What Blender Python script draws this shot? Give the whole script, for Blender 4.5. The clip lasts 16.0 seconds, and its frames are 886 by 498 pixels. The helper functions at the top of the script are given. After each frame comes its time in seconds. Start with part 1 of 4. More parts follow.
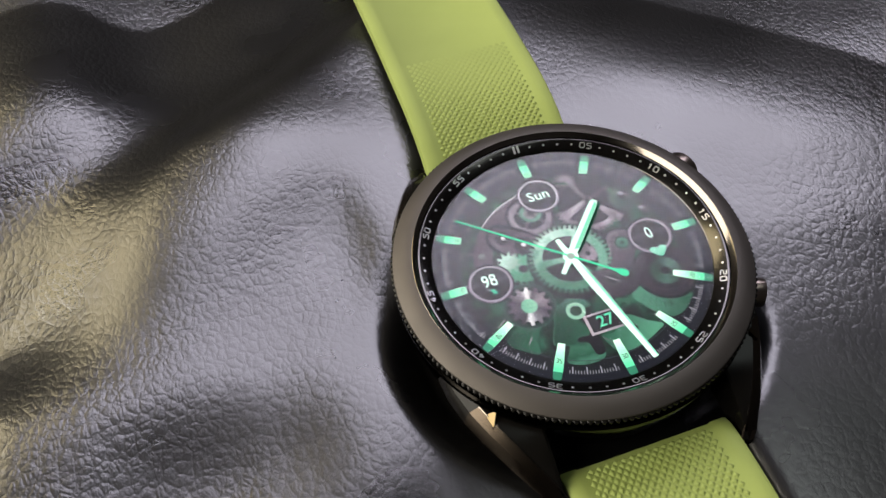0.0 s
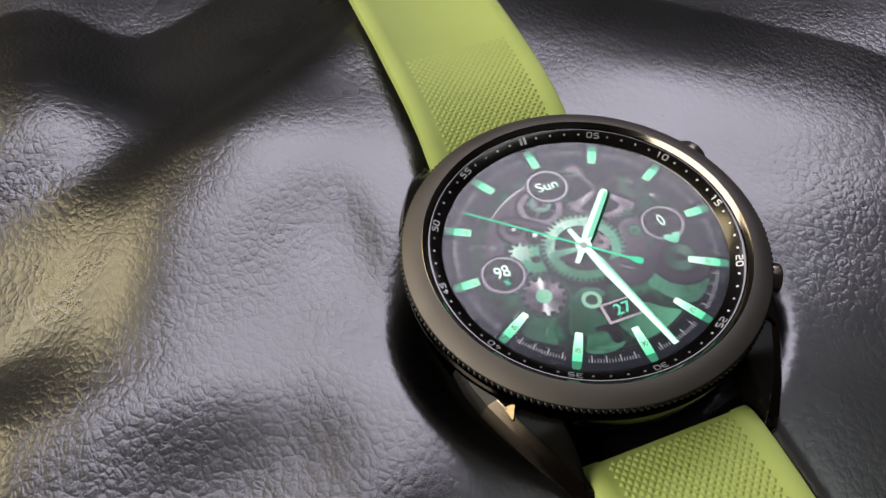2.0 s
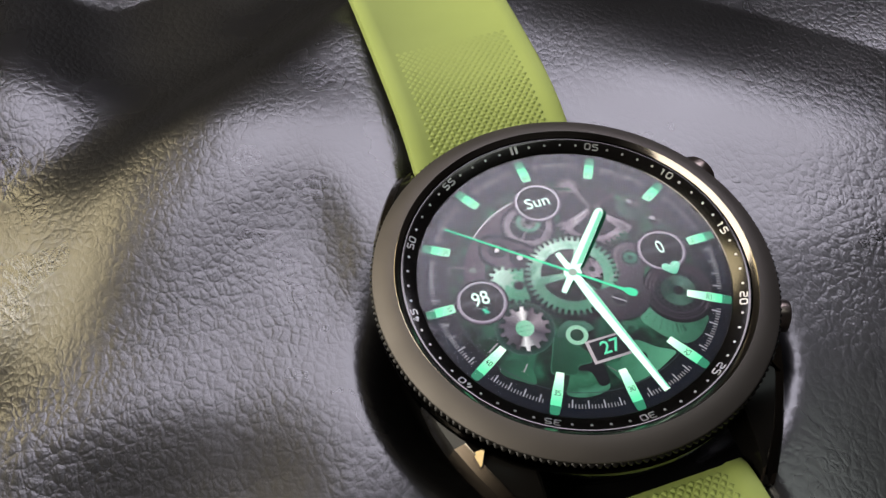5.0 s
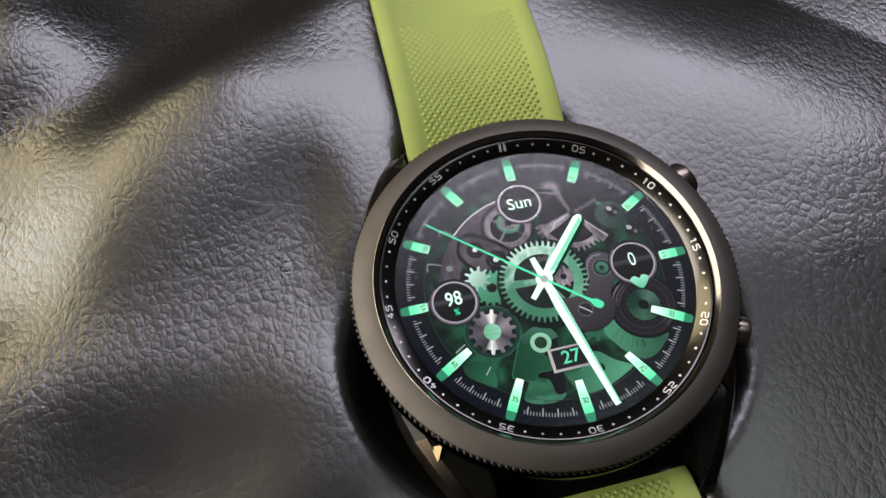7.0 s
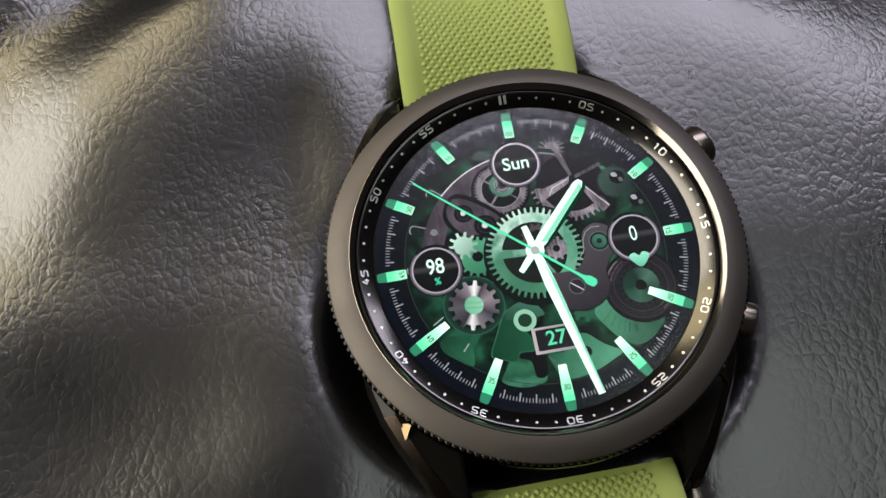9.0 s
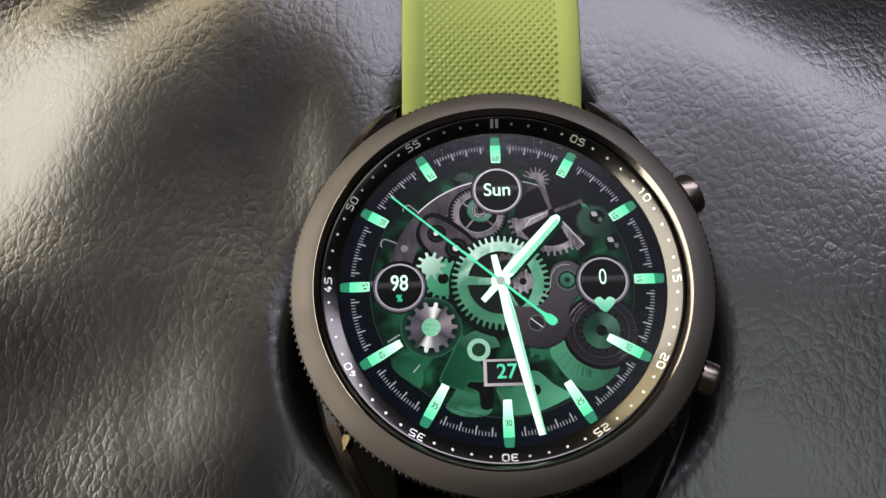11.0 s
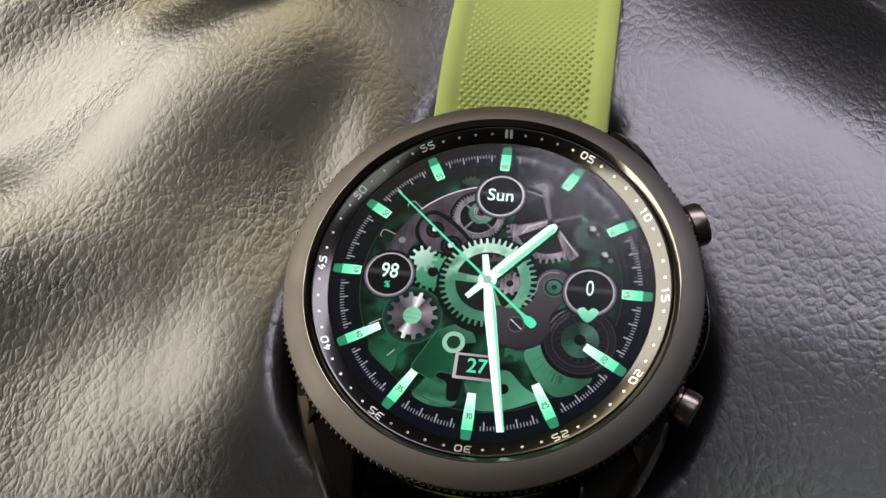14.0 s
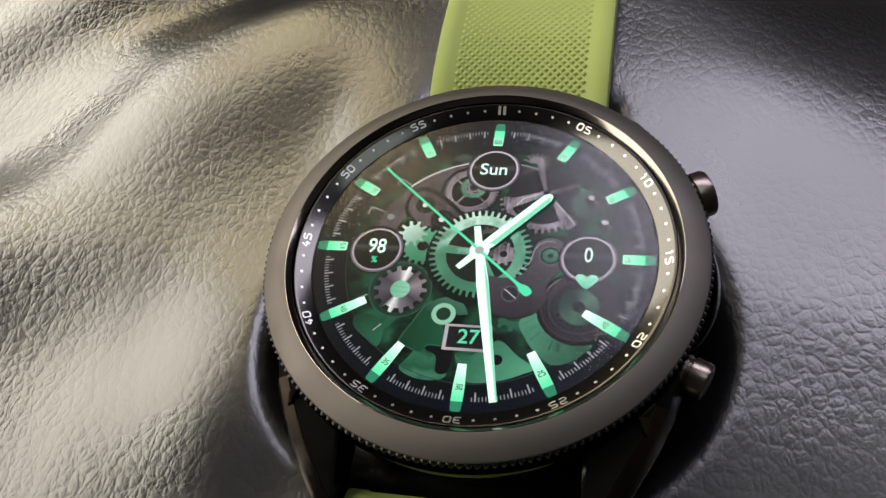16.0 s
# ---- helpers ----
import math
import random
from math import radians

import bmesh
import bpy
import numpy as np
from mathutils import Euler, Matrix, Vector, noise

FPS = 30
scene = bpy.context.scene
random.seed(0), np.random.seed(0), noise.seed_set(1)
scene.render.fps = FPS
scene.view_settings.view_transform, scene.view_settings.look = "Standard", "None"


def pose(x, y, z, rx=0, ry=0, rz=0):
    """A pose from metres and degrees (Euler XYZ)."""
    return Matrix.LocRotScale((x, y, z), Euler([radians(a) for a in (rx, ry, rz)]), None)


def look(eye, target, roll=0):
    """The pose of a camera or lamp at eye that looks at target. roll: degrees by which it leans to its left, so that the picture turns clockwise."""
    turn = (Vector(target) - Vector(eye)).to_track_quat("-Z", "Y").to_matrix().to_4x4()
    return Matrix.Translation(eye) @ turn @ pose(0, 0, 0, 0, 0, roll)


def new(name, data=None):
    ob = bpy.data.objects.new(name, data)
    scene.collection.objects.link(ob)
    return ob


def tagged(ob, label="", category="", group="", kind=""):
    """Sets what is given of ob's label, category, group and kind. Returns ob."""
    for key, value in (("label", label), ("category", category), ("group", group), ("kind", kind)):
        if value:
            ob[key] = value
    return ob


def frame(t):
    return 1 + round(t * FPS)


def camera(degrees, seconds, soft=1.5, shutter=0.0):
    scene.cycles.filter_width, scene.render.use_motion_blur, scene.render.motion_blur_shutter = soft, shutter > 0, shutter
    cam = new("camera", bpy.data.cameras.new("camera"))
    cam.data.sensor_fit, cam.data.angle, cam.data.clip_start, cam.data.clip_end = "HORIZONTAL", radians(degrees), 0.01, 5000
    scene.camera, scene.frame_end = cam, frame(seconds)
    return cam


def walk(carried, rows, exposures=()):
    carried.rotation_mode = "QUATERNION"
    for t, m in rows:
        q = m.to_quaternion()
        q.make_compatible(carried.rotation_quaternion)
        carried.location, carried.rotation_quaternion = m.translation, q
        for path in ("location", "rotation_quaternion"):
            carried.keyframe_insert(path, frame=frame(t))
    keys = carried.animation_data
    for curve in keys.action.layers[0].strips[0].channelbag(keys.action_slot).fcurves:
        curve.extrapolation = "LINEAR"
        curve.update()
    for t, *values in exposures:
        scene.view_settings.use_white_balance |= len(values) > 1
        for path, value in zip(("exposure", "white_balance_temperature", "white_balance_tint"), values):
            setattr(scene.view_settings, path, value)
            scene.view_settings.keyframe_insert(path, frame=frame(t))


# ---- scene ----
cam = camera(53.67, 16.0)
PATH = [
    (0, -0.03488, -0.05444, 0.09020, 35.80, 0.81, -19.39),
    (0.5, -0.03604, -0.05377, 0.08929, 35.79, 0.72, -19.92),
    (1, -0.03644, -0.05419, 0.08865, 36.30, 0.77, -20.28),
    (1.5, -0.03738, -0.05471, 0.08774, 36.70, 0.80, -20.71),
    (2, -0.03884, -0.05453, 0.08616, 37.18, 0.61, -21.22),
    (2.5, -0.03914, -0.05432, 0.08482, 37.52, 0.68, -21.54),
    (3, -0.03859, -0.05413, 0.08270, 38.17, 0.75, -21.82),
    (3.5, -0.03782, -0.05313, 0.07975, 38.39, 1.09, -21.78),
    (4, -0.03543, -0.05036, 0.07966, 37.73, 0.69, -20.91),
    (6.5, -0.02497, -0.04134, 0.09043, 29.45, -0.44, -15.17),
    (7, -0.02298, -0.03898, 0.09256, 27.36, -0.62, -13.99),
    (7.5, -0.02157, -0.03679, 0.09271, 25.55, -0.39, -13.07),
    (8, -0.01945, -0.03468, 0.09207, 23.72, -0.16, -12.02),
    (8.5, -0.01769, -0.03335, 0.09131, 22.41, 0.05, -11.11),
    (9, -0.01472, -0.03099, 0.08855, 20.90, 0.55, -9.97),
    (9.5, -0.01206, -0.02961, 0.08838, 20.19, 0.79, -8.34),
    (10, -0.00940, -0.02733, 0.09039, 19.34, 0.66, -6.30),
    (12.5, 0.00339, -0.03020, 0.08798, 21.41, 4.31, 5.11),
    (13, 0.00636, -0.03373, 0.08714, 23.20, 5.13, 6.56),
    (13.5, 0.00834, -0.03534, 0.08598, 25.61, 5.98, 8.25),
    (14, 0.01139, -0.03832, 0.08560, 27.20, 6.82, 8.96),
    (14.5, 0.01439, -0.04140, 0.08266, 29.05, 7.62, 9.30),
    (15, 0.01540, -0.04402, 0.07923, 31.34, 8.03, 9.53),
    (15.5, 0.01561, -0.04542, 0.07599, 32.72, 8.71, 9.58),
    (16, 0.01546, -0.04728, 0.07361, 34.16, 9.00, 9.18),
]
EXPOSURES = [(0.0, 0.08), (4.0, 0.07), (7.0, 0.06), (10.0, 0.12), (12.5, 0.12), (14.5, 0.07), (16.0, -0.02)]
walk(cam, [(t, pose(x, y, z, rx, ry, rz)) for t, x, y, z, rx, ry, rz in PATH], EXPOSURES)

MM = 0.001


# ---- light: windows beyond the watch, a warm one to its side, a dim added overhead fill ----
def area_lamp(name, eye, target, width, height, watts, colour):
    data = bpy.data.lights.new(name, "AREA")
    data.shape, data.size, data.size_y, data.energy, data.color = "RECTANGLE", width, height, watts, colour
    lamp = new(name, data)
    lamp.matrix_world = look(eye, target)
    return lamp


area_lamp("window_light_north", (0.84, 1.14, 1.56), (0.84, 0.0, 1.56), 2.0, 1.04, 35, (1.0, 0.95, 1.12))
area_lamp("window_light_west", (-0.94, 0.35, 0.92), (0.0, 0.35, 0.92), 1.5, 1.16, 38.5, (1.0, 0.92, 0.77))
area_lamp("window_light_corner", (-0.66, 1.14, 1.15), (-0.66, 0.0, 1.15), 0.5, 0.9, 7, (1.0, 0.83, 0.48))

# unseen overhead lamp, added to brighten the leather at the lower right
area_lamp("overhead_fill", (0.95, 0.1, 2.32), (0.95, 0.1, 0.0), 0.89, 0.89, 4.2, (0.92, 1.0, 0.93))

world = bpy.data.worlds.new("world")
scene.world = world
world.use_nodes = True
world.node_tree.nodes["Background"].inputs["Color"].default_value = (0.75, 0.85, 1.0, 1)
world.node_tree.nodes["Background"].inputs["Strength"].default_value = 0.2


# ---- materials ----
class Mat:
    """A node material with short ways to add nodes."""

    def __init__(self, name):
        self.m = bpy.data.materials.new(name)
        self.m.use_nodes = True
        self.t = self.m.node_tree
        self.b = self.t.nodes["Principled BSDF"]
        self.out = self.t.nodes["Material Output"]

    def n(self, kind, **values):
        node = self.t.nodes.new(kind)
        for k, v in values.items():
            if k in node.inputs:
                node.inputs[k].default_value = v
        return node

    def l(self, a, b):
        self.t.links.new(a, b)

    def set(self, **values):
        for k, v in values.items():
            self.b.inputs[k.replace("_", " ")].default_value = v
        return self

    def ramp(self, fac, stops):
        node = self.t.nodes.new("ShaderNodeValToRGB")
        el = node.color_ramp.elements
        while len(el) < len(stops):
            el.new(0.5)
        for e, (p, c) in zip(el, stops):
            e.position, e.color = p, (*c, 1)
        self.l(fac, node.inputs["Fac"])
        return node.outputs["Color"]

    def coord(self, out="Object", scale=(1, 1, 1), rot=(0, 0, 0), loc=(0, 0, 0)):
        tc = self.t.nodes.new("ShaderNodeTexCoord")
        mp = self.t.nodes.new("ShaderNodeMapping")
        mp.inputs["Scale"].default_value, mp.inputs["Rotation"].default_value, mp.inputs["Location"].default_value = scale, rot, loc
        self.l(tc.outputs[out], mp.inputs["Vector"])
        return mp.outputs["Vector"]

    def noise(self, vec, scale, detail=3.0, rough=0.5, distortion=0.0):
        node = self.n("ShaderNodeTexNoise", Scale=scale, Detail=detail, Roughness=rough, Distortion=distortion)
        self.l(vec, node.inputs["Vector"])
        return node

    def math(self, op, a, b=0.0):
        node = self.t.nodes.new("ShaderNodeMath")
        node.operation = op
        for i, v in enumerate((a, b)):
            if isinstance(v, (int, float)):
                node.inputs[i].default_value = v
            else:
                self.l(v, node.inputs[i])
        return node.outputs[0]

    def bump(self, height, strength, distance):
        node = self.n("ShaderNodeBump", Strength=strength, Distance=distance)
        self.l(height, node.inputs["Height"])
        self.l(node.outputs["Normal"], self.b.inputs["Normal"])
        return node


def leather_material():
    k = Mat("black_leather")
    k.set(Specular_IOR_Level=0.8, Coat_Weight=0.42, Coat_Roughness=0.15, Coat_IOR=1.5)
    v = k.coord()
    warp = k.noise(v, 420, 3)
    add = k.n("ShaderNodeVectorMath")
    add.operation = "MULTIPLY_ADD"
    add.inputs[1].default_value = (0.0009, 0.0009, 0.0009)
    k.l(warp.outputs["Color"], add.inputs[0])
    k.l(v, add.inputs[2])
    v2 = add.outputs[0]

    def grooves(vec, scale, width):
        """Flat-topped cells, 1 on the plateau and 0 in the crease between two of them."""
        cell = k.n("ShaderNodeTexVoronoi", Scale=scale)
        cell.feature = "DISTANCE_TO_EDGE"
        k.l(vec, cell.inputs["Vector"])
        top = k.n("ShaderNodeMapRange")
        top.inputs["From Max"].default_value = width
        top.interpolation_type = "SMOOTHSTEP"
        k.l(cell.outputs["Distance"], top.inputs["Value"])
        return top.outputs["Result"]

    def turned(scale, rot):
        m = k.n("ShaderNodeMapping")
        m.inputs["Scale"].default_value, m.inputs["Rotation"].default_value = scale, (0, 0, rot)
        k.l(v2, m.inputs["Vector"])
        return m.outputs["Vector"]

    pebbles = grooves(turned((1.0, 0.8, 1.0), 0.5), 880, 0.22)
    flakes = grooves(turned((1.0, 0.7, 1.0), -0.4), 1900, 0.2)
    lines = grooves(turned((1.0, 0.45, 1.0), 0.7), 420, 0.07)
    dome = k.n("ShaderNodeTexVoronoi", Scale=880.0, Smoothness=1.0)
    dome.feature = "SMOOTH_F1"
    k.l(turned((1.0, 0.8, 1.0), 0.5), dome.inputs["Vector"])
    dents = k.noise(v2, 300, 2, 0.5)
    fine = k.noise(v, 2300, 4, 0.65)
    h = k.math("MULTIPLY", pebbles, 0.24)
    h = k.math("ADD", h, k.math("MULTIPLY", dome.outputs["Distance"], -0.55))
    h = k.math("ADD", h, k.math("MULTIPLY", flakes, 0.1))
    h = k.math("ADD", h, k.math("MULTIPLY", lines, 0.14))
    h = k.math("ADD", h, k.math("MULTIPLY", dents.outputs["Fac"], 0.5))
    h = k.math("ADD", h, k.math("MULTIPLY", fine.outputs["Fac"], 0.2))
    wear = k.noise(v, 60, 4)
    k.l(k.ramp(wear.outputs["Fac"], [(0.3, (0.0022, 0.0022, 0.0028)), (0.7, (0.0052, 0.005, 0.005))]), k.b.inputs["Base Color"])
    k.l(k.math("ADD", k.math("MULTIPLY", wear.outputs["Fac"], 0.14), 0.22), k.b.inputs["Roughness"])
    b = k.bump(h, 0.22, 0.0006)
    k.l(b.outputs["Normal"], k.b.inputs["Coat Normal"])
    # tight and smooth round the watch, looser and deeper in grain further off
    away = k.n("ShaderNodeVectorMath")
    away.operation = "LENGTH"
    k.l(v, away.inputs[0])
    loose = k.math("ADD", k.math("MULTIPLY", away.outputs["Value"], 9.0), k.noise(v, 38, 2).outputs["Fac"])
    slack = k.n("ShaderNodeMapRange")
    for key, value in (("From Min", 0.74), ("From Max", 1.12), ("To Min", 0.05), ("To Max", 0.15)):
        slack.inputs[key].default_value = value
    k.l(loose, slack.inputs["Value"])
    k.l(slack.outputs[0], b.inputs["Strength"])
    return k.m


def metal_material(name, base, rough, grain=0.0, grain_scale=4000.0):
    k = Mat(name)
    k.set(Metallic=1.0, Roughness=rough, Base_Color=(*base, 1))
    v = k.coord()
    smudge = k.noise(v, 220, 3)
    k.l(k.math("ADD", k.math("MULTIPLY", smudge.outputs["Fac"], rough * 0.35), rough * 0.83), k.b.inputs["Roughness"])
    if grain:
        k.bump(k.noise(v, grain_scale, 2).outputs["Fac"], grain, 0.00003)
    return k.m


def strap_material():
    k = Mat("olive_silicone")
    k.set(Roughness=0.62, Specular_IOR_Level=0.3, Sheen_Weight=0.1)
    v = k.coord()
    tone = k.noise(v, 90, 3)
    k.l(k.ramp(tone.outputs["Fac"], [(0.3, (0.245, 0.305, 0.075)), (0.7, (0.275, 0.335, 0.088))]), k.b.inputs["Base Color"])
    k.bump(k.noise(v, 5000, 2).outputs["Fac"], 0.12, 0.00004)
    return k.m


def plain_material(name, base, rough, scale=8.0):
    k = Mat(name)
    k.set(Roughness=rough)
    n = k.noise(k.coord(), scale, 4)
    lo, hi = [c * 0.92 for c in base], [min(1, c * 1.06) for c in base]
    k.l(k.ramp(n.outputs["Fac"], [(0.3, lo), (0.7, hi)]), k.b.inputs["Base Color"])
    k.bump(k.noise(k.coord(), scale * 40, 2).outputs["Fac"], 0.1, 0.002)
    return k.m


def glass_material():
    k = Mat("crystal_glass")
    k.t.nodes.remove(k.b)
    clear = k.n("ShaderNodeBsdfTransparent")
    gloss = k.n("ShaderNodeBsdfGlossy", Roughness=0.2)
    fres = k.n("ShaderNodeFresnel", IOR=1.5)
    mix = k.n("ShaderNodeMixShader")
    k.l(fres.outputs[0], mix.inputs[0])
    k.l(clear.outputs[0], mix.inputs[1])
    k.l(gloss.outputs[0], mix.inputs[2])
    k.l(mix.outputs[0], k.out.inputs["Surface"])
    return k.m


def lit(name, lo, hi=None, power=1.0, kind="LINEAR", rot=0.0, centre=(0, 0), size=4.0, stops=None, speck=0.0):
    """A glowing part of the lit display: the colour runs from lo to hi along a line, round a centre (RADIAL) or outwards (SPHERICAL). mm."""
    k = Mat(name)
    k.set(Base_Color=(0, 0, 0, 1), Roughness=0.6, Specular_IOR_Level=0.0, Emission_Strength=power)
    if hi is None:
        k.set(Emission_Color=(*lo, 1))
        return k.m
    s = 1.0 / (size * MM)
    c, n = math.cos(-rot), math.sin(-rot)
    x, y = centre[0] / size, centre[1] / size
    shift = 0.5 if kind == "LINEAR" else 0.0
    v = k.coord(scale=(s, s, s), rot=(0, 0, -rot), loc=(-(x * c - y * n) + shift, -(x * n + y * c), 0))
    g = k.n("ShaderNodeTexGradient")
    g.gradient_type = kind
    k.l(v, g.inputs["Vector"])
    fac = g.outputs["Fac"]
    if speck:
        fac = k.math("ADD", fac, k.math("MULTIPLY", k.math("SUBTRACT", k.noise(k.coord(), 700, 3).outputs["Fac"], 0.5), speck))
    k.l(k.ramp(fac, stops or [(0.0, lo), (1.0, hi)]), k.b.inputs["Emission Color"])
    return k.m


LEATHER = leather_material()
GUNMETAL = metal_material("gunmetal_satin", (0.1, 0.091, 0.084), 0.55, 0.15)
POLISHED = metal_material("polished_dark_steel", (0.2, 0.18, 0.16), 0.14)
CASE_BLACK = metal_material("black_polished_case", (0.011, 0.01, 0.009), 0.1)
EDGE = metal_material("black_polished_teeth", (0.008, 0.0075, 0.007), 0.16)
LUG = metal_material("polished_black_lug", (0.006, 0.0055, 0.005), 0.16)
BRONZE = metal_material("bronze_grey_steel", (0.1, 0.08, 0.062), 0.24)
MIRROR_STEEL = metal_material("mirror_steel", (0.13, 0.1, 0.055), 0.14)
for dark in (EDGE, LUG):
    dark.node_tree.nodes["Principled BSDF"].inputs["Metallic"].default_value = 0.0
    dark.node_tree.nodes["Principled BSDF"].inputs["Specular IOR Level"].default_value = 0.16
BUTTON = metal_material("polished_button", (0.24, 0.2, 0.175), 0.3)
RING_BLACK = metal_material("black_ring_lacquer", (0.08, 0.077, 0.074), 0.16)
STRAP = strap_material()
GLASS = glass_material()
PRINT = plain_material("white_print", (0.56, 0.56, 0.545), 0.3, 900)
PRINT.node_tree.nodes["Principled BSDF"].inputs["Metallic"].default_value = 1.0
WALL = plain_material("wall_paint", (0.02, 0.019, 0.0185), 0.8)
WOOD = plain_material("floor_wood", (0.07, 0.046, 0.03), 0.5)


# ---- mesh helpers (all in millimetres) ----
def make(name, verts, faces, material, parent=None, label="", smooth=35, kind=""):
    me = bpy.data.meshes.new(name)
    me.from_pydata([(x * MM, y * MM, z * MM) for x, y, z in verts], [], faces)
    me.validate()
    bm = bmesh.new()
    bm.from_mesh(me)
    bmesh.ops.recalc_face_normals(bm, faces=bm.faces)
    bm.to_mesh(me)
    bm.free()
    if smooth:
        me.polygons.foreach_set("use_smooth", [True] * len(me.polygons))
        me.set_sharp_from_angle(angle=radians(smooth))
    me.materials.append(material)
    ob = new(name, me)
    if parent:
        ob.parent = parent
    return tagged(ob, label, kind=kind)


def share(ob, m, parent=None):
    """Another object on the same mesh."""
    twin = new(ob.name.split(".")[0], ob.data)
    twin.parent = parent or ob.parent
    twin.matrix_basis = m
    return twin


def revolve(profile, n=160, wobble=None, close=True):
    """A ring from (r, z) points; wobble(i, angle) is added to r."""
    verts, faces, p = [], [], len(profile)
    for j in range(n):
        a = 2 * math.pi * j / n
        for i, (r, z) in enumerate(profile):
            q = r + (wobble(i, j) if wobble else 0)
            verts.append((q * math.sin(a), q * math.cos(a), z))
    for j in range(n):
        k = (j + 1) % n
        for i in range(p if close else p - 1):
            m = (i + 1) % p
            faces.append((j * p + i, j * p + m, k * p + m, k * p + i))
    return verts, faces


def loft(sections, caps=True):
    verts, faces, p = [v for s in sections for v in s], [], len(sections[0])
    for j in range(len(sections) - 1):
        for i in range(p):
            m = (i + 1) % p
            faces.append((j * p + i, j * p + m, (j + 1) * p + m, (j + 1) * p + i))
    if caps:
        faces.append(tuple(range(p)))
        faces.append(tuple(reversed(range(len(verts) - p, len(verts)))))
    return verts, faces


def box(x0, x1, y0, y1, z0, z1):
    v = [(x, y, z) for z in (z0, z1) for y in (y0, y1) for x in (x0, x1)]
    return v, [(0, 2, 3, 1), (4, 5, 7, 6), (0, 1, 5, 4), (2, 6, 7, 3), (0, 4, 6, 2), (1, 3, 7, 5)]


def boxes(*all_boxes):
    verts, faces = [], []
    for b in all_boxes:
        v, f = box(*b)
        faces += [tuple(i + len(verts) for i in g) for g in f]
        verts += v
    return verts, faces


# ---- the unseen room round it: plain walls, with openings for the windows and the overhead fill ----
def room():
    x0, x1, y0, y1, z0, z1, t = -950, 2450, -1500, 1150, -480, 2300, 120
    wall = lambda n, b: tagged(make(n, *boxes(*b), WALL, smooth=0), "plain painted wall of the room", "wall", kind="structure")
    wall("wall_north", [(x0, -910, y1, y1 + t, z0, z1), (-410, -160, y1, y1 + t, z0, z1), (-910, -410, y1, y1 + t, z0, 700), (-910, -410, y1, y1 + t, 1600, z1), (1840, x1, y1, y1 + t, z0, z1), (-160, 1840, y1, y1 + t, z0, 1040), (-160, 1840, y1, y1 + t, 2080, z1)])
    wall("wall_west", [(x0 - t, x0, y0, -400, z0, z1), (x0 - t, x0, 1100, y1, z0, z1), (x0 - t, x0, -400, 1100, z0, 340), (x0 - t, x0, -400, 1100, 1500, z1)])
    wall("wall_south", [(x0, x1, y0 - t, y0, z0, z1)])
    wall("wall_east", [(x1, x1 + t, y0, y1, z0, z1)])
    tagged(make("floor", *box(x0, x1, y0, y1, z0 - 60, z0), WOOD, smooth=0), "brown wooden floor of the room", "floor", kind="structure")
    tagged(make("ceiling", *boxes((x0, 500, y0, y1, z1, z1 + 60), (1400, x1, y0, y1, z1, z1 + 60), (500, 1400, y0, -350, z1, z1 + 60), (500, 1400, 550, y1, z1, z1 + 60)), WALL, smooth=0), "plain painted ceiling with an opening for the added lamp", "ceiling", kind="structure")


room()


# ---- the leather ----
EDGE_LINE = [(-112, -40), (-76, 18), (-64, 30), (-56, 37), (-49, 40), (-38, 45), (-19, 56), (2, 68), (30, 96)]


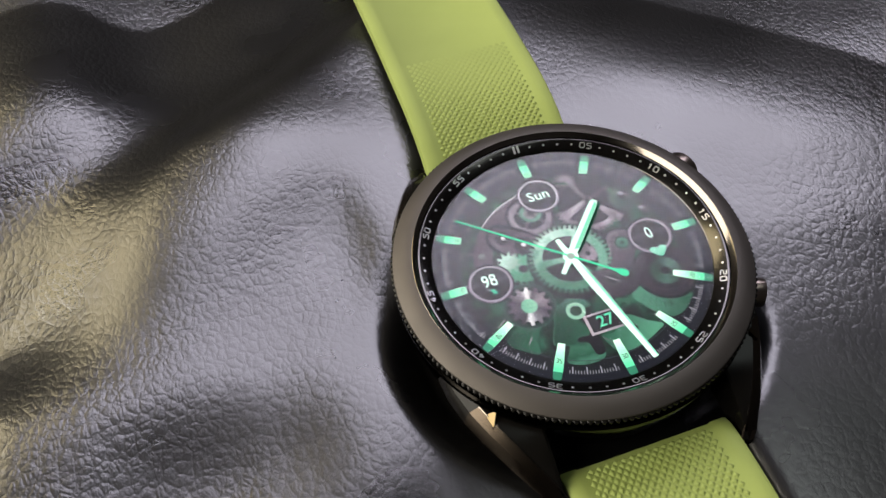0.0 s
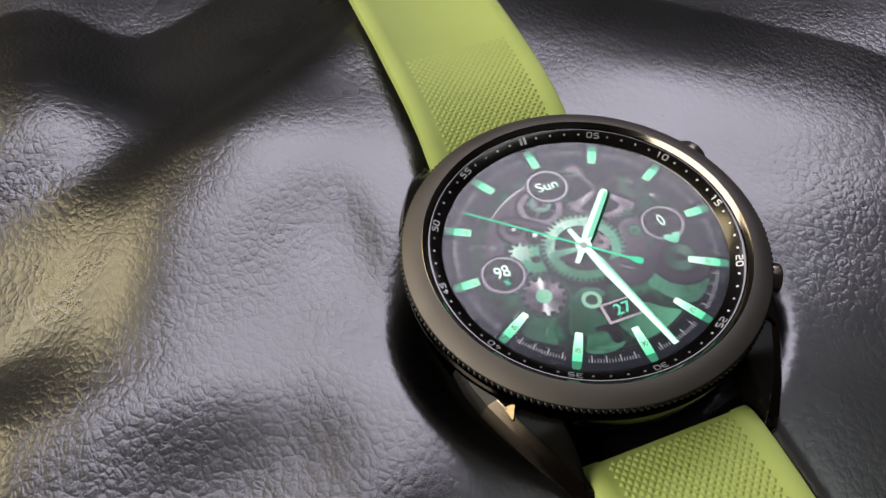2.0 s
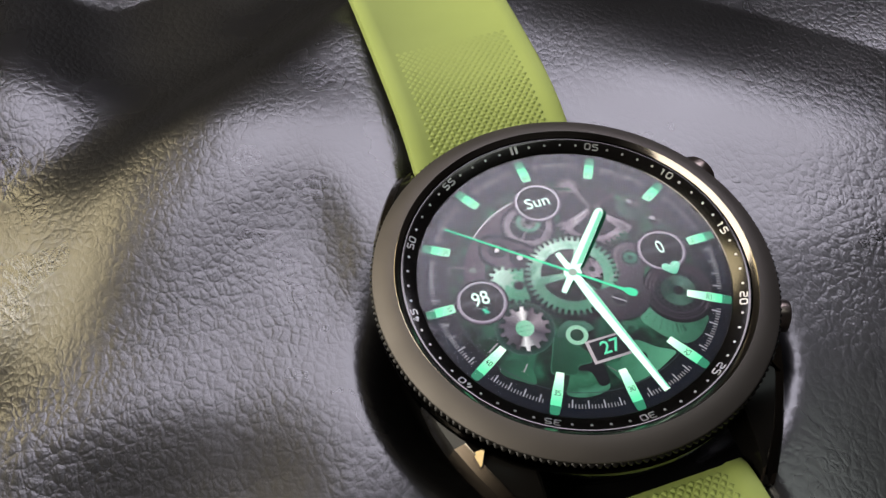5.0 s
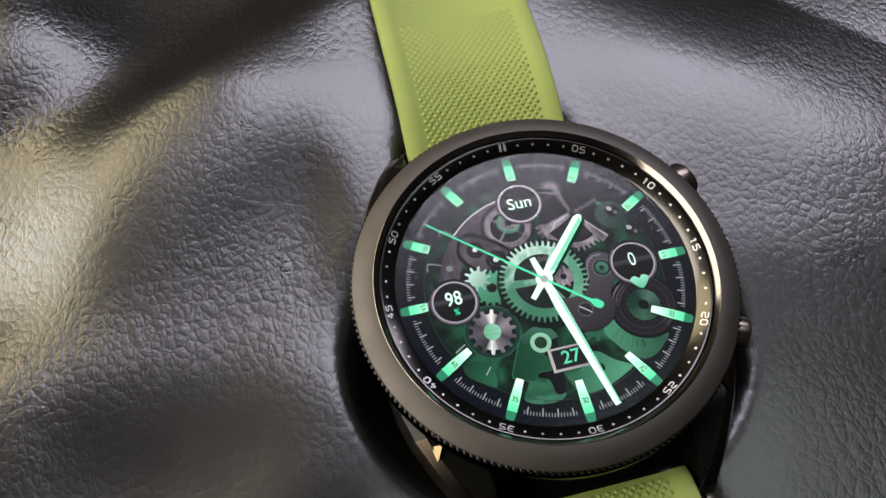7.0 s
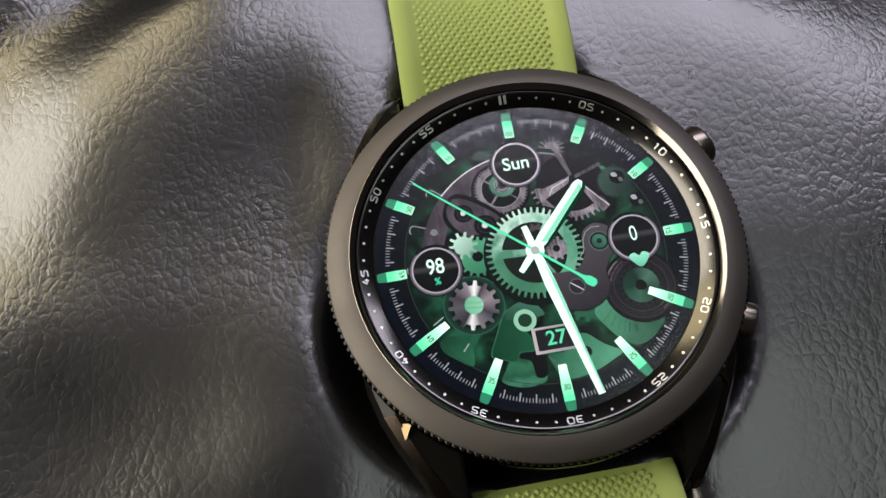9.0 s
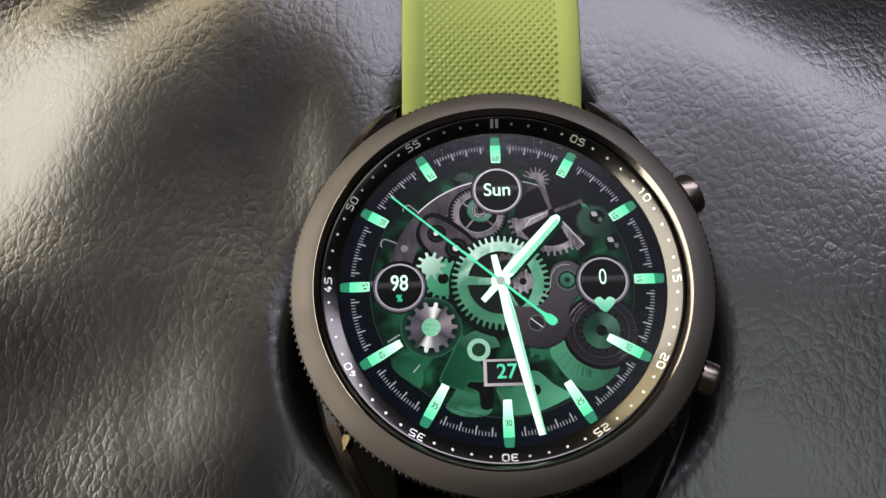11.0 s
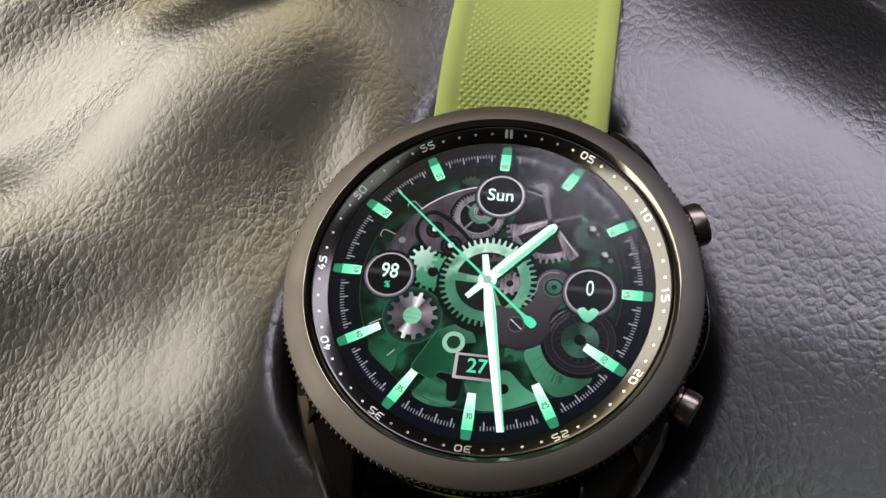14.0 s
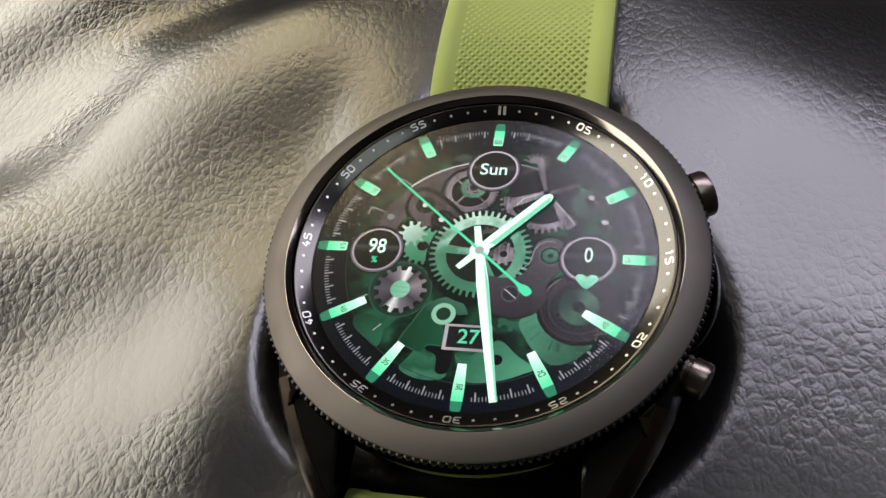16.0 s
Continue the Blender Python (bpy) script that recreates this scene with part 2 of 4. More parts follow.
def leather_height(X, Y):
    """A taut cushion whose far corner breaks over a soft edge into a wide hollow."""
    d, side = np.full(X.shape, 1e9), np.zeros(X.shape)
    for (ax, ay), (bx, by) in zip(EDGE_LINE, EDGE_LINE[1:]):
        ux, uy = bx - ax, by - ay
        s = np.clip(((X - ax) * ux + (Y - ay) * uy) / (ux * ux + uy * uy), 0, 1)
        e = np.hypot(X - ax - s * ux, Y - ay - s * uy)
        side = np.where(e < d, np.sign(ux * (Y - ay) - uy * (X - ax)), side)
        d = np.minimum(d, e)
    d = d * side
    soft = lambda v, w: w * np.logaddexp(0, v / w)
    step = lambda v, w: 1 / (1 + np.exp(-np.clip(v / w, -40, 40)))
    g = lambda cx, cy, sx, sy, a=0.0: np.exp(-(((X - cx) * math.cos(a) + (Y - cy) * math.sin(a)) / sx) ** 2 - ((-(X - cx) * math.sin(a) + (Y - cy) * math.cos(a)) / sy) ** 2)
    west = step(-X - 54, 4)
    h = -7.7 - 5.2 * (1 - 0.4 * west) * step(d - 5.2, 2.4 + 0.8 * west) + 4.0 * step(d - 16.5, 4.2) * west - 0.19 * np.minimum(soft(d - 7 - 20 * west, 4), 30)
    h += 1.3 * g(-40, 52, 9, 22, 0.9) * 0.6 + 1.0 * g(-38, 30, 18, 14, 0.5)
    h -= 0.2 * np.minimum(soft(-63 + 0.38 * (Y - 1) - X, 2.0), 22) * step(2 - d, 3) * step(Y - 12, 3)
    south = -0.36 * (X + 48) - 0.93 * (Y - 11)
    h -= (0.025 * soft(south, 2.5) - 0.12 * np.minimum(soft(south - 27, 4), 40)) * step(-X - 31, 4)
    h += 0.075 * np.minimum(soft(-40 - X, 3), 30) * step(11 - Y, 4)
    h += (0.03 * np.minimum(soft(-27 - X, 3), 16) - 2.0 * np.tanh(Y / 17)) * step(-X - 22, 2) * step(X + 45, 4) * step(30 - np.abs(Y), 5)
    h -= 0.12 * soft(Y - 32, 4) * step(X - 26, 5)
    h -= 0.015 * np.minimum(soft(-2 - Y, 4), 40) * step(X - 24, 4)
    corner = 0.72 * (X - 42) + 0.69 * (Y - 31)
    h += 1.0 * g(30, 42, 14, 16) - 0.17 * np.minimum(soft(corner, 5), 18) - 0.05 * soft(X - 40, 6)
    h += 0.05 * np.minimum(soft(-34 - X, 3), 28) * step(6 - Y, 3) * step(Y + 18, 4)
    h -= 0.085 * soft(Y * -1 + 8, 4) * step(-X - 36, 3) * step(X + 62, 3) * step(Y + 14, 3)
    h += 0.2 * np.sin(X / 17 + 0.8 * np.sin(Y / 23)) * np.cos(Y / 21 + 1) + 0.06 * np.sin(X / 6.3 + Y / 9.1 + np.sin(Y / 7.7)) * np.sin(Y / 5.9 - X / 13)
    r = np.hypot(X / 1.0, Y / 1.06)
    lobe = lambda deg, width: np.exp(-((np.mod(np.arctan2(Y, X) * 57.3 - deg + 180, 360) - 180) / width) ** 2)
    around = np.arctan2(Y, X)
    west_side, east_side = lobe(208, 46), lobe(-30, 42)
    brim = 25.6 + 1.6 * west_side + 1.8 * east_side + 0.04 * np.sin(57 * around) + 0.05 * np.sin(91 * around + 1.3)
    sink = np.clip((brim - r) / 6.0, 0, 1)
    h = np.maximum(h, -40) - (0.6 + 5.2 * west_side + 5.2 * east_side) * sink * sink
    w = step(14.5 - r, 0.6)
    h = h * (1 - w) - 9.6 * w
    under = step(11.8 - np.abs(X), 0.6) * step(np.abs(Y) - 16, 2.0) * (1 - step(Y - 27, 1.5) * step(62 - Y, 2))
    return h + (np.minimum(h, -9.3) - h) * under


def leather():
    def axis(lo, hi, fine_lo, fine_hi, step):
        inner = np.arange(fine_lo, fine_hi + step / 2, step)
        return np.concatenate([np.linspace(lo, fine_lo, 24, endpoint=False), inner, np.linspace(hi, fine_hi, 24, endpoint=False)[::-1]])

    xs, ys = axis(-420, 420, -110, 110, 0.7), axis(-380, 420, -70, 130, 0.7)
    X, Y = np.meshgrid(xs, ys)
    edge = np.minimum(np.minimum(X + 420, 420 - X), np.minimum(Y + 380, 420 - Y))
    Z = leather_height(X, Y) - 60 * np.exp(-edge / 22.0)
    nx, ny = len(xs), len(ys)
    verts = np.stack([X.ravel(), Y.ravel(), Z.ravel()], 1).tolist()
    i = (np.arange(ny - 1)[:, None] * nx + np.arange(nx - 1)[None]).ravel()
    faces = np.stack([i, i + 1, i + nx + 1, i + nx], 1).tolist()
    rim = [j for j in range(nx)] + [j * nx + nx - 1 for j in range(1, ny)] + [(ny - 1) * nx + j for j in range(nx - 2, -1, -1)] + [j * nx for j in range(ny - 2, 0, -1)]
    base = len(verts)
    verts += [(verts[j][0], verts[j][1], -480.0) for j in rim]
    faces += [[rim[j], base + j, base + (j + 1) % len(rim), rim[(j + 1) % len(rim)]] for j in range(len(rim))]
    ob = make("leather_seat", verts, faces, LEATHER, smooth=60)
    return tagged(ob, "glossy black grained leather seat with soft folds", "seat")


leather()


# ---- the watch: case, bezel, buttons ----
watch = tagged(new("smartwatch"), "black steel smartwatch with green strap lying on leather", "watch")

# case body
make("case", *revolve([(0.01, -9.7), (13, -9.7), (17.5, -9.5), (20.2, -8.9), (21.1, -7.4), (21.6, -4.5), (21.5, -1.6), (21.2, -0.6), (20.5, -0.4), (0.01, -0.4)], 128, close=False), CASE_BLACK, watch, "glossy black steel case")
# bezel: satin top, polished inner chamfer, beaded edge below
TEETH = 180


def knurl(i, j):
    return (-0.28, -0.05, 0.05, -0.05)[j % 4] if i in (1, 2, 3) else 0.0


bezel = make("bezel", *revolve([(19.7, 1.2), (19.79, 2.3), (19.85, 2.37), (19.95, 2.375), (21.3, 1.87), (22.15, 1.5), (22.28, 1.42), (22.33, 1.33), (22.3, 1.24), (21.0, 1.2)], 220), GUNMETAL, watch, "satin gunmetal rotating bezel with beaded edge", 28)
make("toothed_edge", *revolve([(20.8, 1.22), (22.2, 1.2), (22.58, 1.02), (22.58, 0.75), (22.1, 0.5), (20.8, 0.48)], TEETH * 4, knurl), EDGE, bezel, "dark polished beaded edge", 50)
make("bezel_lip", *revolve([(19.27, 1.2), (19.27, 1.86), (19.32, 1.92), (19.74, 2.33), (19.82, 2.39), (19.87, 2.37), (19.78, 2.2), (19.7, 1.2)], 220), POLISHED, bezel, "polished inner chamfer", 24)
make("bezel_skirt", *revolve([(20.8, 0.5), (21.95, 0.5), (22.05, 0.35), (22.0, -0.1), (21.85, -0.35), (20.8, -0.4)], 200), CASE_BLACK, bezel, "glossy black band under the beads", 40)
make("case_ridge", *revolve([(20.8, -0.6), (22.1, -0.65), (22.35, -0.9), (22.4, -1.5), (21.9, -2.6), (20.8, -3.3)], 160), CASE_BLACK, watch)
ring = make("minute_ring", *revolve([(17.3, 0.75), (17.42, 0.95), (17.52, 1.02), (18.85, 1.64), (19.02, 1.72), (19.12, 1.72), (19.17, 1.62), (19.17, 0.3), (17.3, 0.3)], 200), RING_BLACK, watch, "glossy black sloped ring with white minute print")
SLOPE = math.degrees(math.atan2(0.62, 1.33))


def ring_pose(angle, r=18.42, lift=0.03):
    z = 1.02 + (r - 17.52) * 0.62 / 1.33
    return pose(0, 0, 0, 0, 0, -angle) @ pose(0, r * MM, z * MM, SLOPE) @ pose(0, 0, lift * MM)


def text(name, body, size, m, material, parent, stretch=1.0, fat=0.0, label=""):
    cu = bpy.data.curves.new(name, "FONT")
    cu.body, cu.size, cu.align_x, cu.align_y, cu.offset, cu.resolution_u = body, size * MM, "CENTER", "CENTER", fat * MM, 4
    tmp = new(name, cu)
    me = bpy.data.meshes.new_from_object(tmp.evaluated_get(bpy.context.evaluated_depsgraph_get()))
    bpy.data.objects.remove(tmp)
    bpy.data.curves.remove(cu)
    me.materials.clear()
    me.materials.append(material)
    ob = new(name, me)
    ob.parent = parent
    ob.matrix_basis = m @ Matrix.Diagonal((stretch, 1, 1, 1))
    return tagged(ob, label)


def strip(points, w):
    """A flat line of width w through the points, with mitred corners."""
    p = [Vector((x, y)) for x, y in points]
    verts = []
    for i, q in enumerate(p):
        a = (q - p[i - 1]).normalized() if i else (p[1] - q).normalized()
        b = (p[i + 1] - q).normalized() if i + 1 < len(p) else a
        n = Vector((-a.y - b.y, a.x + b.x)).normalized()
        n *= w / 2 / max(0.4, n.dot(Vector((-a.y, a.x))))
        verts += [(q.x + n.x, q.y + n.y, 0), (q.x - n.x, q.y - n.y, 0)]
    return verts, [(2 * i, 2 * i + 1, 2 * i + 3, 2 * i + 2) for i in range(len(p) - 1)]


def joined(*shapes):
    verts, faces = [], []
    for v, f in shapes:
        faces += [tuple(i + len(verts) for i in g) for g in f]
        verts += v
    return verts, faces


DIGITS = {
    "0": [[(0, 0.5), (0.5, 0.5), (0.5, -0.5), (-0.5, -0.5), (-0.5, 0.5), (0, 0.5)]],
    "1": [[(-0.3, 0.25), (0.05, 0.5), (0.05, -0.55)]],
    "2": [[(-0.5, 0.5), (0.5, 0.5), (0.5, 0.02), (-0.5, 0.02), (-0.5, -0.5), (0.55, -0.5)]],
    "3": [[(-0.5, 0.5), (0.5, 0.5), (0.5, -0.5), (-0.5, -0.5)], [(-0.3, 0.0), (0.42, 0.0)]],
    "4": [[(0.1, 0.5), (-0.5, -0.2), (0.55, -0.2)], [(0.22, 0.12), (0.22, -0.13)], [(0.22, -0.27), (0.22, -0.55)]],
    "5": [[(0.5, 0.5), (-0.5, 0.5), (-0.5, 0.05), (0.5, 0.05), (0.5, -0.5), (-0.55, -0.5)]],
    "6": [[(0.45, 0.5), (-0.5, 0.5), (-0.5, -0.5), (0.5, -0.5), (0.5, 0.05), (-0.4, 0.05)]],
}


def number_shape(body, width, height, stroke, gap):
    """Squared digits with cut corners, side by side. mm."""
    shapes = []
    for i, ch in enumerate(body):
        x0 = (i - (len(body) - 1) / 2) * (width + stroke + gap)
        for line_points in DIGITS[ch]:
            p = [Vector((x0 + x * width, y * height)) for x, y in line_points]
            out = [p[0]]
            for a, b, c in zip(p, p[1:], p[2:]):
                out += [b + (a - b).normalized() * stroke * 0.8, b + (c - b).normalized() * stroke * 0.8]
            shapes.append(strip([tuple(q) for q in out + [p[-1]]], stroke))
    return joined(*shapes)


for k in range(1, 12):
    mark = make("ring_number", *number_shape("%02d" % (k * 5), 0.62, 0.72, 0.15, 0.16), PRINT, ring, smooth=0)
    mark.matrix_basis = ring_pose(30 * k)
for dx in (-0.28, 0.28):
    bar = make("twelve_bar", *box(-0.16, 0.16, -0.5, 0.5, 0, 0.02), PRINT, ring, smooth=0)
    bar.matrix_basis = ring_pose(0, lift=0.01) @ pose(dx * MM, 0, 0)
dot = None
for k in range(60):
    if k % 5:
        if dot is None:
            n = 10
            dot = make("minute_dot", [(0.15 * math.cos(6.2832 * i / n), 0.15 * math.sin(6.2832 * i / n), z) for z in (0, 0.02) for i in range(n)], [tuple(range(n, 2 * n))] + [(i, (i + 1) % n, n + (i + 1) % n, n + i) for i in range(n)], PRINT, ring, smooth=0)
            dot.matrix_basis = ring_pose(6 * k, 18.4, 0.01)
        else:
            share(dot, ring_pose(6 * k, 18.4, 0.01))


# lugs
def lug(sx, sy):
    def at(y, ys, vs):
        return float(np.interp(y, ys, vs))

    secs = []
    for y in (8.0, 11.0, 14.0, 17.0, 19.5, 22.0, 24.0, 25.4, 26.2):
        xo = at(y, [8, 11, 14, 17, 19.5, 22, 24, 25.4, 26.2], [20.6, 20.3, 19.5, 18.2, 16.9, 15.5, 14.2, 13.3, 12.6])
        zt = at(y, [8, 14, 19, 22, 24, 26.2], [-1.3, -1.5, -2.4, -3.6, -4.9, -7.0])
        zb = at(y, [8, 16, 22, 26.2], [-7.8, -8.4, -8.6, -8.3])
        xi = 11.5
        zm = zt - 0.38 * (zt - zb)
        secs.append([(sx * x, sy * y, z) for x, z in ((xi, zt - 0.15), (xi + 0.3, zt), (xo - 1.9, zt), (xo - 0.7, zt - 0.68), (xo - 0.05, zm), (xo, zm - 0.3), (xo - 1.0, zb + 0.3), (xo - 1.3, zb), (xi, zb))])
    ob = make("lug", *loft(secs), LUG, watch, "glossy black lug holding the strap", 24)
    strip = []
    for q in secs[2:]:
        rim = [Vector(q[i]) for i in (2, 3, 4, 5)]
        lift = Vector((sx * 0.05, 0, 0.03))
        strip.append([tuple(p + lift) for p in rim] + [tuple(p - lift * 4) for p in reversed(rim)])
    ridge = []
    for q in secs[2:]:
        a, b = Vector(q[2]), Vector(q[3])
        up = Vector((sx * 0.02, 0, 0.06))
        c = a + (b - a).normalized() * 0.16
        ridge.append([tuple(p) for p in (a - up, a + up, c + up, c - up)])
    make("lug_edge", *loft(ridge), POLISHED, ob, "polished edge line", 24)
    make("lug_bevel", *loft(strip), BRONZE, ob, "satin bronze-grey outer face", 24)
    corner = [(17.3, 15.0), (16.1, 15.3), (16.8, 16.6), (17.0, 16.8)]
    tops = [(sx * x, sy * y, -1.72 - (0.52 * (x - 17) + 0.04 * (y - 16)) / 0.85) for x, y in corner]
    n = len(tops)
    if sy < 0:
        make("lug_facet", tops + [(x, y, z - 1.2) for x, y, z in tops], [tuple(range(n)), tuple(range(2 * n - 1, n - 1, -1))] + [(i, (i + 1) % n, n + (i + 1) % n, n + i) for i in range(n)], MIRROR_STEEL, ob, "mirror-polished corner facet", 10)
    return ob


for sx in (-1, 1):
    for sy in (-1, 1):
        lug(sx, sy)


# buttons
def button(angle, z, out, wide):
    prof = [(0.01, 4.3), (1.7, 4.3), (2.1, 4.15), (2.25, 3.8), (2.25, 2.3), (2.1, 2.2), (2.0, 2.1), (2.0, 1.9), (2.12, 1.8), (2.2, 1.6), (2.2, 0.6), (1.9, 0.5), (1.9, -0.8), (0.01, -0.8)]
    ob = make("side_button", *revolve([(r * wide, h * 0.88) for r, h in prof], 40, close=False), BUTTON, watch, "polished dark steel push button", 30)
    ob.matrix_basis = pose(0, 0, 0, 0, 0, -angle) @ pose(0, out * MM, z * MM, -90)
    collar = make("collar", *revolve([(1.6, -0.6), (2.7, -0.6), (2.75, 0.2), (2.5, 0.5), (1.6, 0.5)], 40), CASE_BLACK, ob)
    return ob


button(63.5, -2.6, 21.3, 1.1)
button(115, -3.7, 20.9, 0.85)



# raised shoulder of the case between the buttons
secs = []
for i in range(17):
    a = 68 + 44 * i / 16
    e = math.sin(math.pi * i / 16) ** 0.5
    pts = [(20.0, -1.5), (21.0 + 0.9 * e, -1.55), (21.2 + 1.9 * e, -2.2), (21.3 + 2.3 * e, -3.4), (21.0 + 2.2 * e, -5.2), (20.4 + 1.4 * e, -6.8), (19.0, -7.0)]
    secs.append([(r * math.sin(radians(a)), r * math.cos(radians(a)), z) for r, z in pts])
make("button_guard", *loft(secs), CASE_BLACK, watch, "rounded black shoulder between the buttons", 50)


# ---- strap ----
def strap(name, path, rows_from, rows_to, fade):
    """path: (y, z of the top, x of the middle); bumps between two y, fading out over the last of them."""
    path = np.array(path, float)
    s = np.linspace(0, 1, len(path))
    u = np.linspace(0, 1, 70)
    # smooth the corner points of the path
    fine = np.stack([np.interp(u, s, path[:, i]) for i in range(3)], 1)
    for _ in range(12):
        fine[1:-1] = 0.25 * fine[:-2] + 0.5 * fine[1:-1] + 0.25 * fine[2:]
    tang = np.gradient(fine, axis=0)
    tang /= np.linalg.norm(tang[:, :2], axis=1)[:, None]
    sign = 1 if path[-1, 0] > 0 else -1
    prof = [(-11, -0.5), (-10.85, -0.15), (-10.5, 0), (-8.8, 0), (-8.5, -0.2), (8.5, -0.2), (8.8, 0), (10.5, 0), (10.85, -0.15), (11, -0.5), (11, -1.9), (10.6, -2.3), (-10.6, -2.3), (-11, -1.9)]
    secs = []
    for (y, z, x), (ty, tz, tx) in zip(fine, tang):
        n = np.hypot(ty, tz)
        ny, nz = -tz / n * sign, ty / n * sign
        secs.append([(x + px, y + ny * pz, z + nz * pz) for px, pz in prof])
    band = make(name, *loft(secs), STRAP, watch, "olive green silicone strap with dimpled middle", 40)
    # small pyramids in staggered rows
    length = np.concatenate([[0], np.cumsum(np.linalg.norm(np.diff(fine[:, :2], axis=0), axis=1))])
    verts, faces, row = [], [], 0
    d = 0.0
    while d < length[-1]:
        y, z, x = (float(np.interp(d, length, fine[:, i])) for i in range(3))
        ty, tz = (float(np.interp(d, length, tang[:, i])) for i in (0, 1))
        if rows_from <= abs(y) <= rows_to:
            n = math.hypot(ty, tz)
            ny, nz, ay, az = -tz / n * sign, ty / n * sign, ty / n, tz / n
            amp = 0.15 * min(1.0, max(0.0, (rows_to - abs(y)) / fade)) + 0.01
            for c in range(-8, 9):
                px = c * 1.04 + (0.52 if row % 2 else 0.0)
                if abs(px) > 8.15:
                    continue
                b, q, p = len(verts), 0.4, 0.2
                for ox, oy, oz in ((-q, 0, -0.18), (0, -q, -0.18), (q, 0, -0.18), (0, q, -0.18), (-p, 0, amp - 0.18), (0, -p, amp - 0.18), (p, 0, amp - 0.18), (0, p, amp - 0.18)):
                    verts.append((x + px + ox, y + ay * oy + ny * oz, z + az * oy + nz * oz))
                faces += [(b, b + 1, b + 5, b + 4), (b + 1, b + 2, b + 6, b + 5), (b + 2, b + 3, b + 7, b + 6), (b + 3, b, b + 4, b + 7), (b + 4, b + 5, b + 6, b + 7)]
        d += 0.56
        row += 1
    make("strap_texture", verts, faces, STRAP, band, "rows of tiny raised diamonds", 50, "stuff")
    return band


strap("upper_strap", [(20.3, -6.4, 0.1), (23, -5.6, 0.1), (26, -4.6, 0.2), (30, -3.3, 0.3), (36, -2.6, 0.4), (44, -2.7, 0.5), (54, -3.2, 0.7), (68, -5.6, 1.2), (84, -6.6, 1.6), (112, -6.6, 2.0)], 21.5, 44, 14)
strap("lower_strap", [(-22.6, -7.3, -0.1), (-23.6, -6.6, -0.1), (-26, -6.3, 0.0), (-32, -6.3, 0.2), (-42, -6.5, 0.3), (-56, -6.6, 0.3), (-80, -6.5, 0.0), (-108, -6.5, 0.0)], 23.5, 60, 20)


# ---- the lit display ----
def disc(r, n=64, c=(0, 0), z=0.0):
    return [(c[0] + r * math.cos(6.283185 * i / n), c[1] + r * math.sin(6.283185 * i / n), z) for i in range(n)], [tuple(range(n))]


def annulus(r0, r1, a0=0.0, a1=360.0, n=72, c=(0, 0)):
    """Clockwise from twelve, degrees."""
    full = abs(a1 - a0) >= 360
    verts, faces = [], []
    for i in range(n + 1):
        a = radians(a0 + (a1 - a0) * i / n)
        verts += [(c[0] + r0 * math.sin(a), c[1] + r0 * math.cos(a), 0), (c[0] + r1 * math.sin(a), c[1] + r1 * math.cos(a), 0)]
    for i in range(n):
        faces.append((2 * i, 2 * i + 1, 2 * i + 3, 2 * i + 2))
    return verts, faces


def gear_shape(c, r_root, r_tip, teeth, r_in, spokes=0, spoke=0.5, turn=0.0, a0=0.0, a1=360.0, r_hub=0.0):
    """A flat toothed rim with spokes and a hub."""
    verts, faces = [], []
    count = max(1, int(round(teeth * (a1 - a0) / 360)))
    step = (a1 - a0) / count
    at = lambda r, a: (c[0] + r * math.sin(radians(a)), c[1] + r * math.cos(radians(a)), 0)
    for i in range(count):
        a = a0 + turn + i * step
        b = len(verts)
        verts += [at(r_in, a), at(r_in, a + step), at(r_root, a), at(r_root, a + step * 0.24), at(r_tip, a + step * 0.36), at(r_tip, a + step * 0.64), at(r_root, a + step * 0.76), at(r_root, a + step)]
        faces += [(b, b + 2, b + 3, b + 6, b + 7, b + 1), (b + 3, b + 4, b + 5, b + 6)]
    for i in range(spokes):
        a = turn + 360 * i / spokes
        ux, uy = math.sin(radians(a)), math.cos(radians(a))
        b = len(verts)
        for r, w in ((0.0, spoke * 0.7), (r_in + 0.05, spoke)):
            verts += [(c[0] + ux * r - uy * w, c[1] + uy * r + ux * w, 0), (c[0] + ux * r + uy * w, c[1] + uy * r - ux * w, 0)]
        faces.append((b, b + 1, b + 3, b + 2))
    if r_hub:
        b = len(verts)
        v, f = disc(r_hub, 32, c)
        verts += v
        faces.append(tuple(b + i for i in range(32)))
    return verts, faces


# the navy ring near the rim is a reflection painted into the display colour
screen = make("display", *disc(18.6, 128), lit("display_ground", (0, 0, 0), (0, 0, 0), 1.0, "SPHERICAL", size=18.0, speck=0.25, stops=[(0.0, (0.0006, 0.001, 0.003)), (0.1, (0.001, 0.003, 0.009)), (0.2, (0.0008, 0.003, 0.004)), (0.4, (0.001, 0.004, 0.003)), (1.0, (0.001, 0.003, 0.002))]), watch, "lit round watch display showing green clockwork", 0)
LEVEL = [0]


def draw(name, shape, material, label="", step=True):
    """A flat picture element of the display, each above the one before."""
    if step:
        LEVEL[0] += 1
    verts, faces = shape
    z = 0.008 * LEVEL[0]
    ob = make(name, [(x, y, z) for x, y, _ in verts], faces, material, screen, label, 0)
    return ob


def poly(points):
    return [(x, y, 0) for x, y in points], [tuple(range(len(points)))]


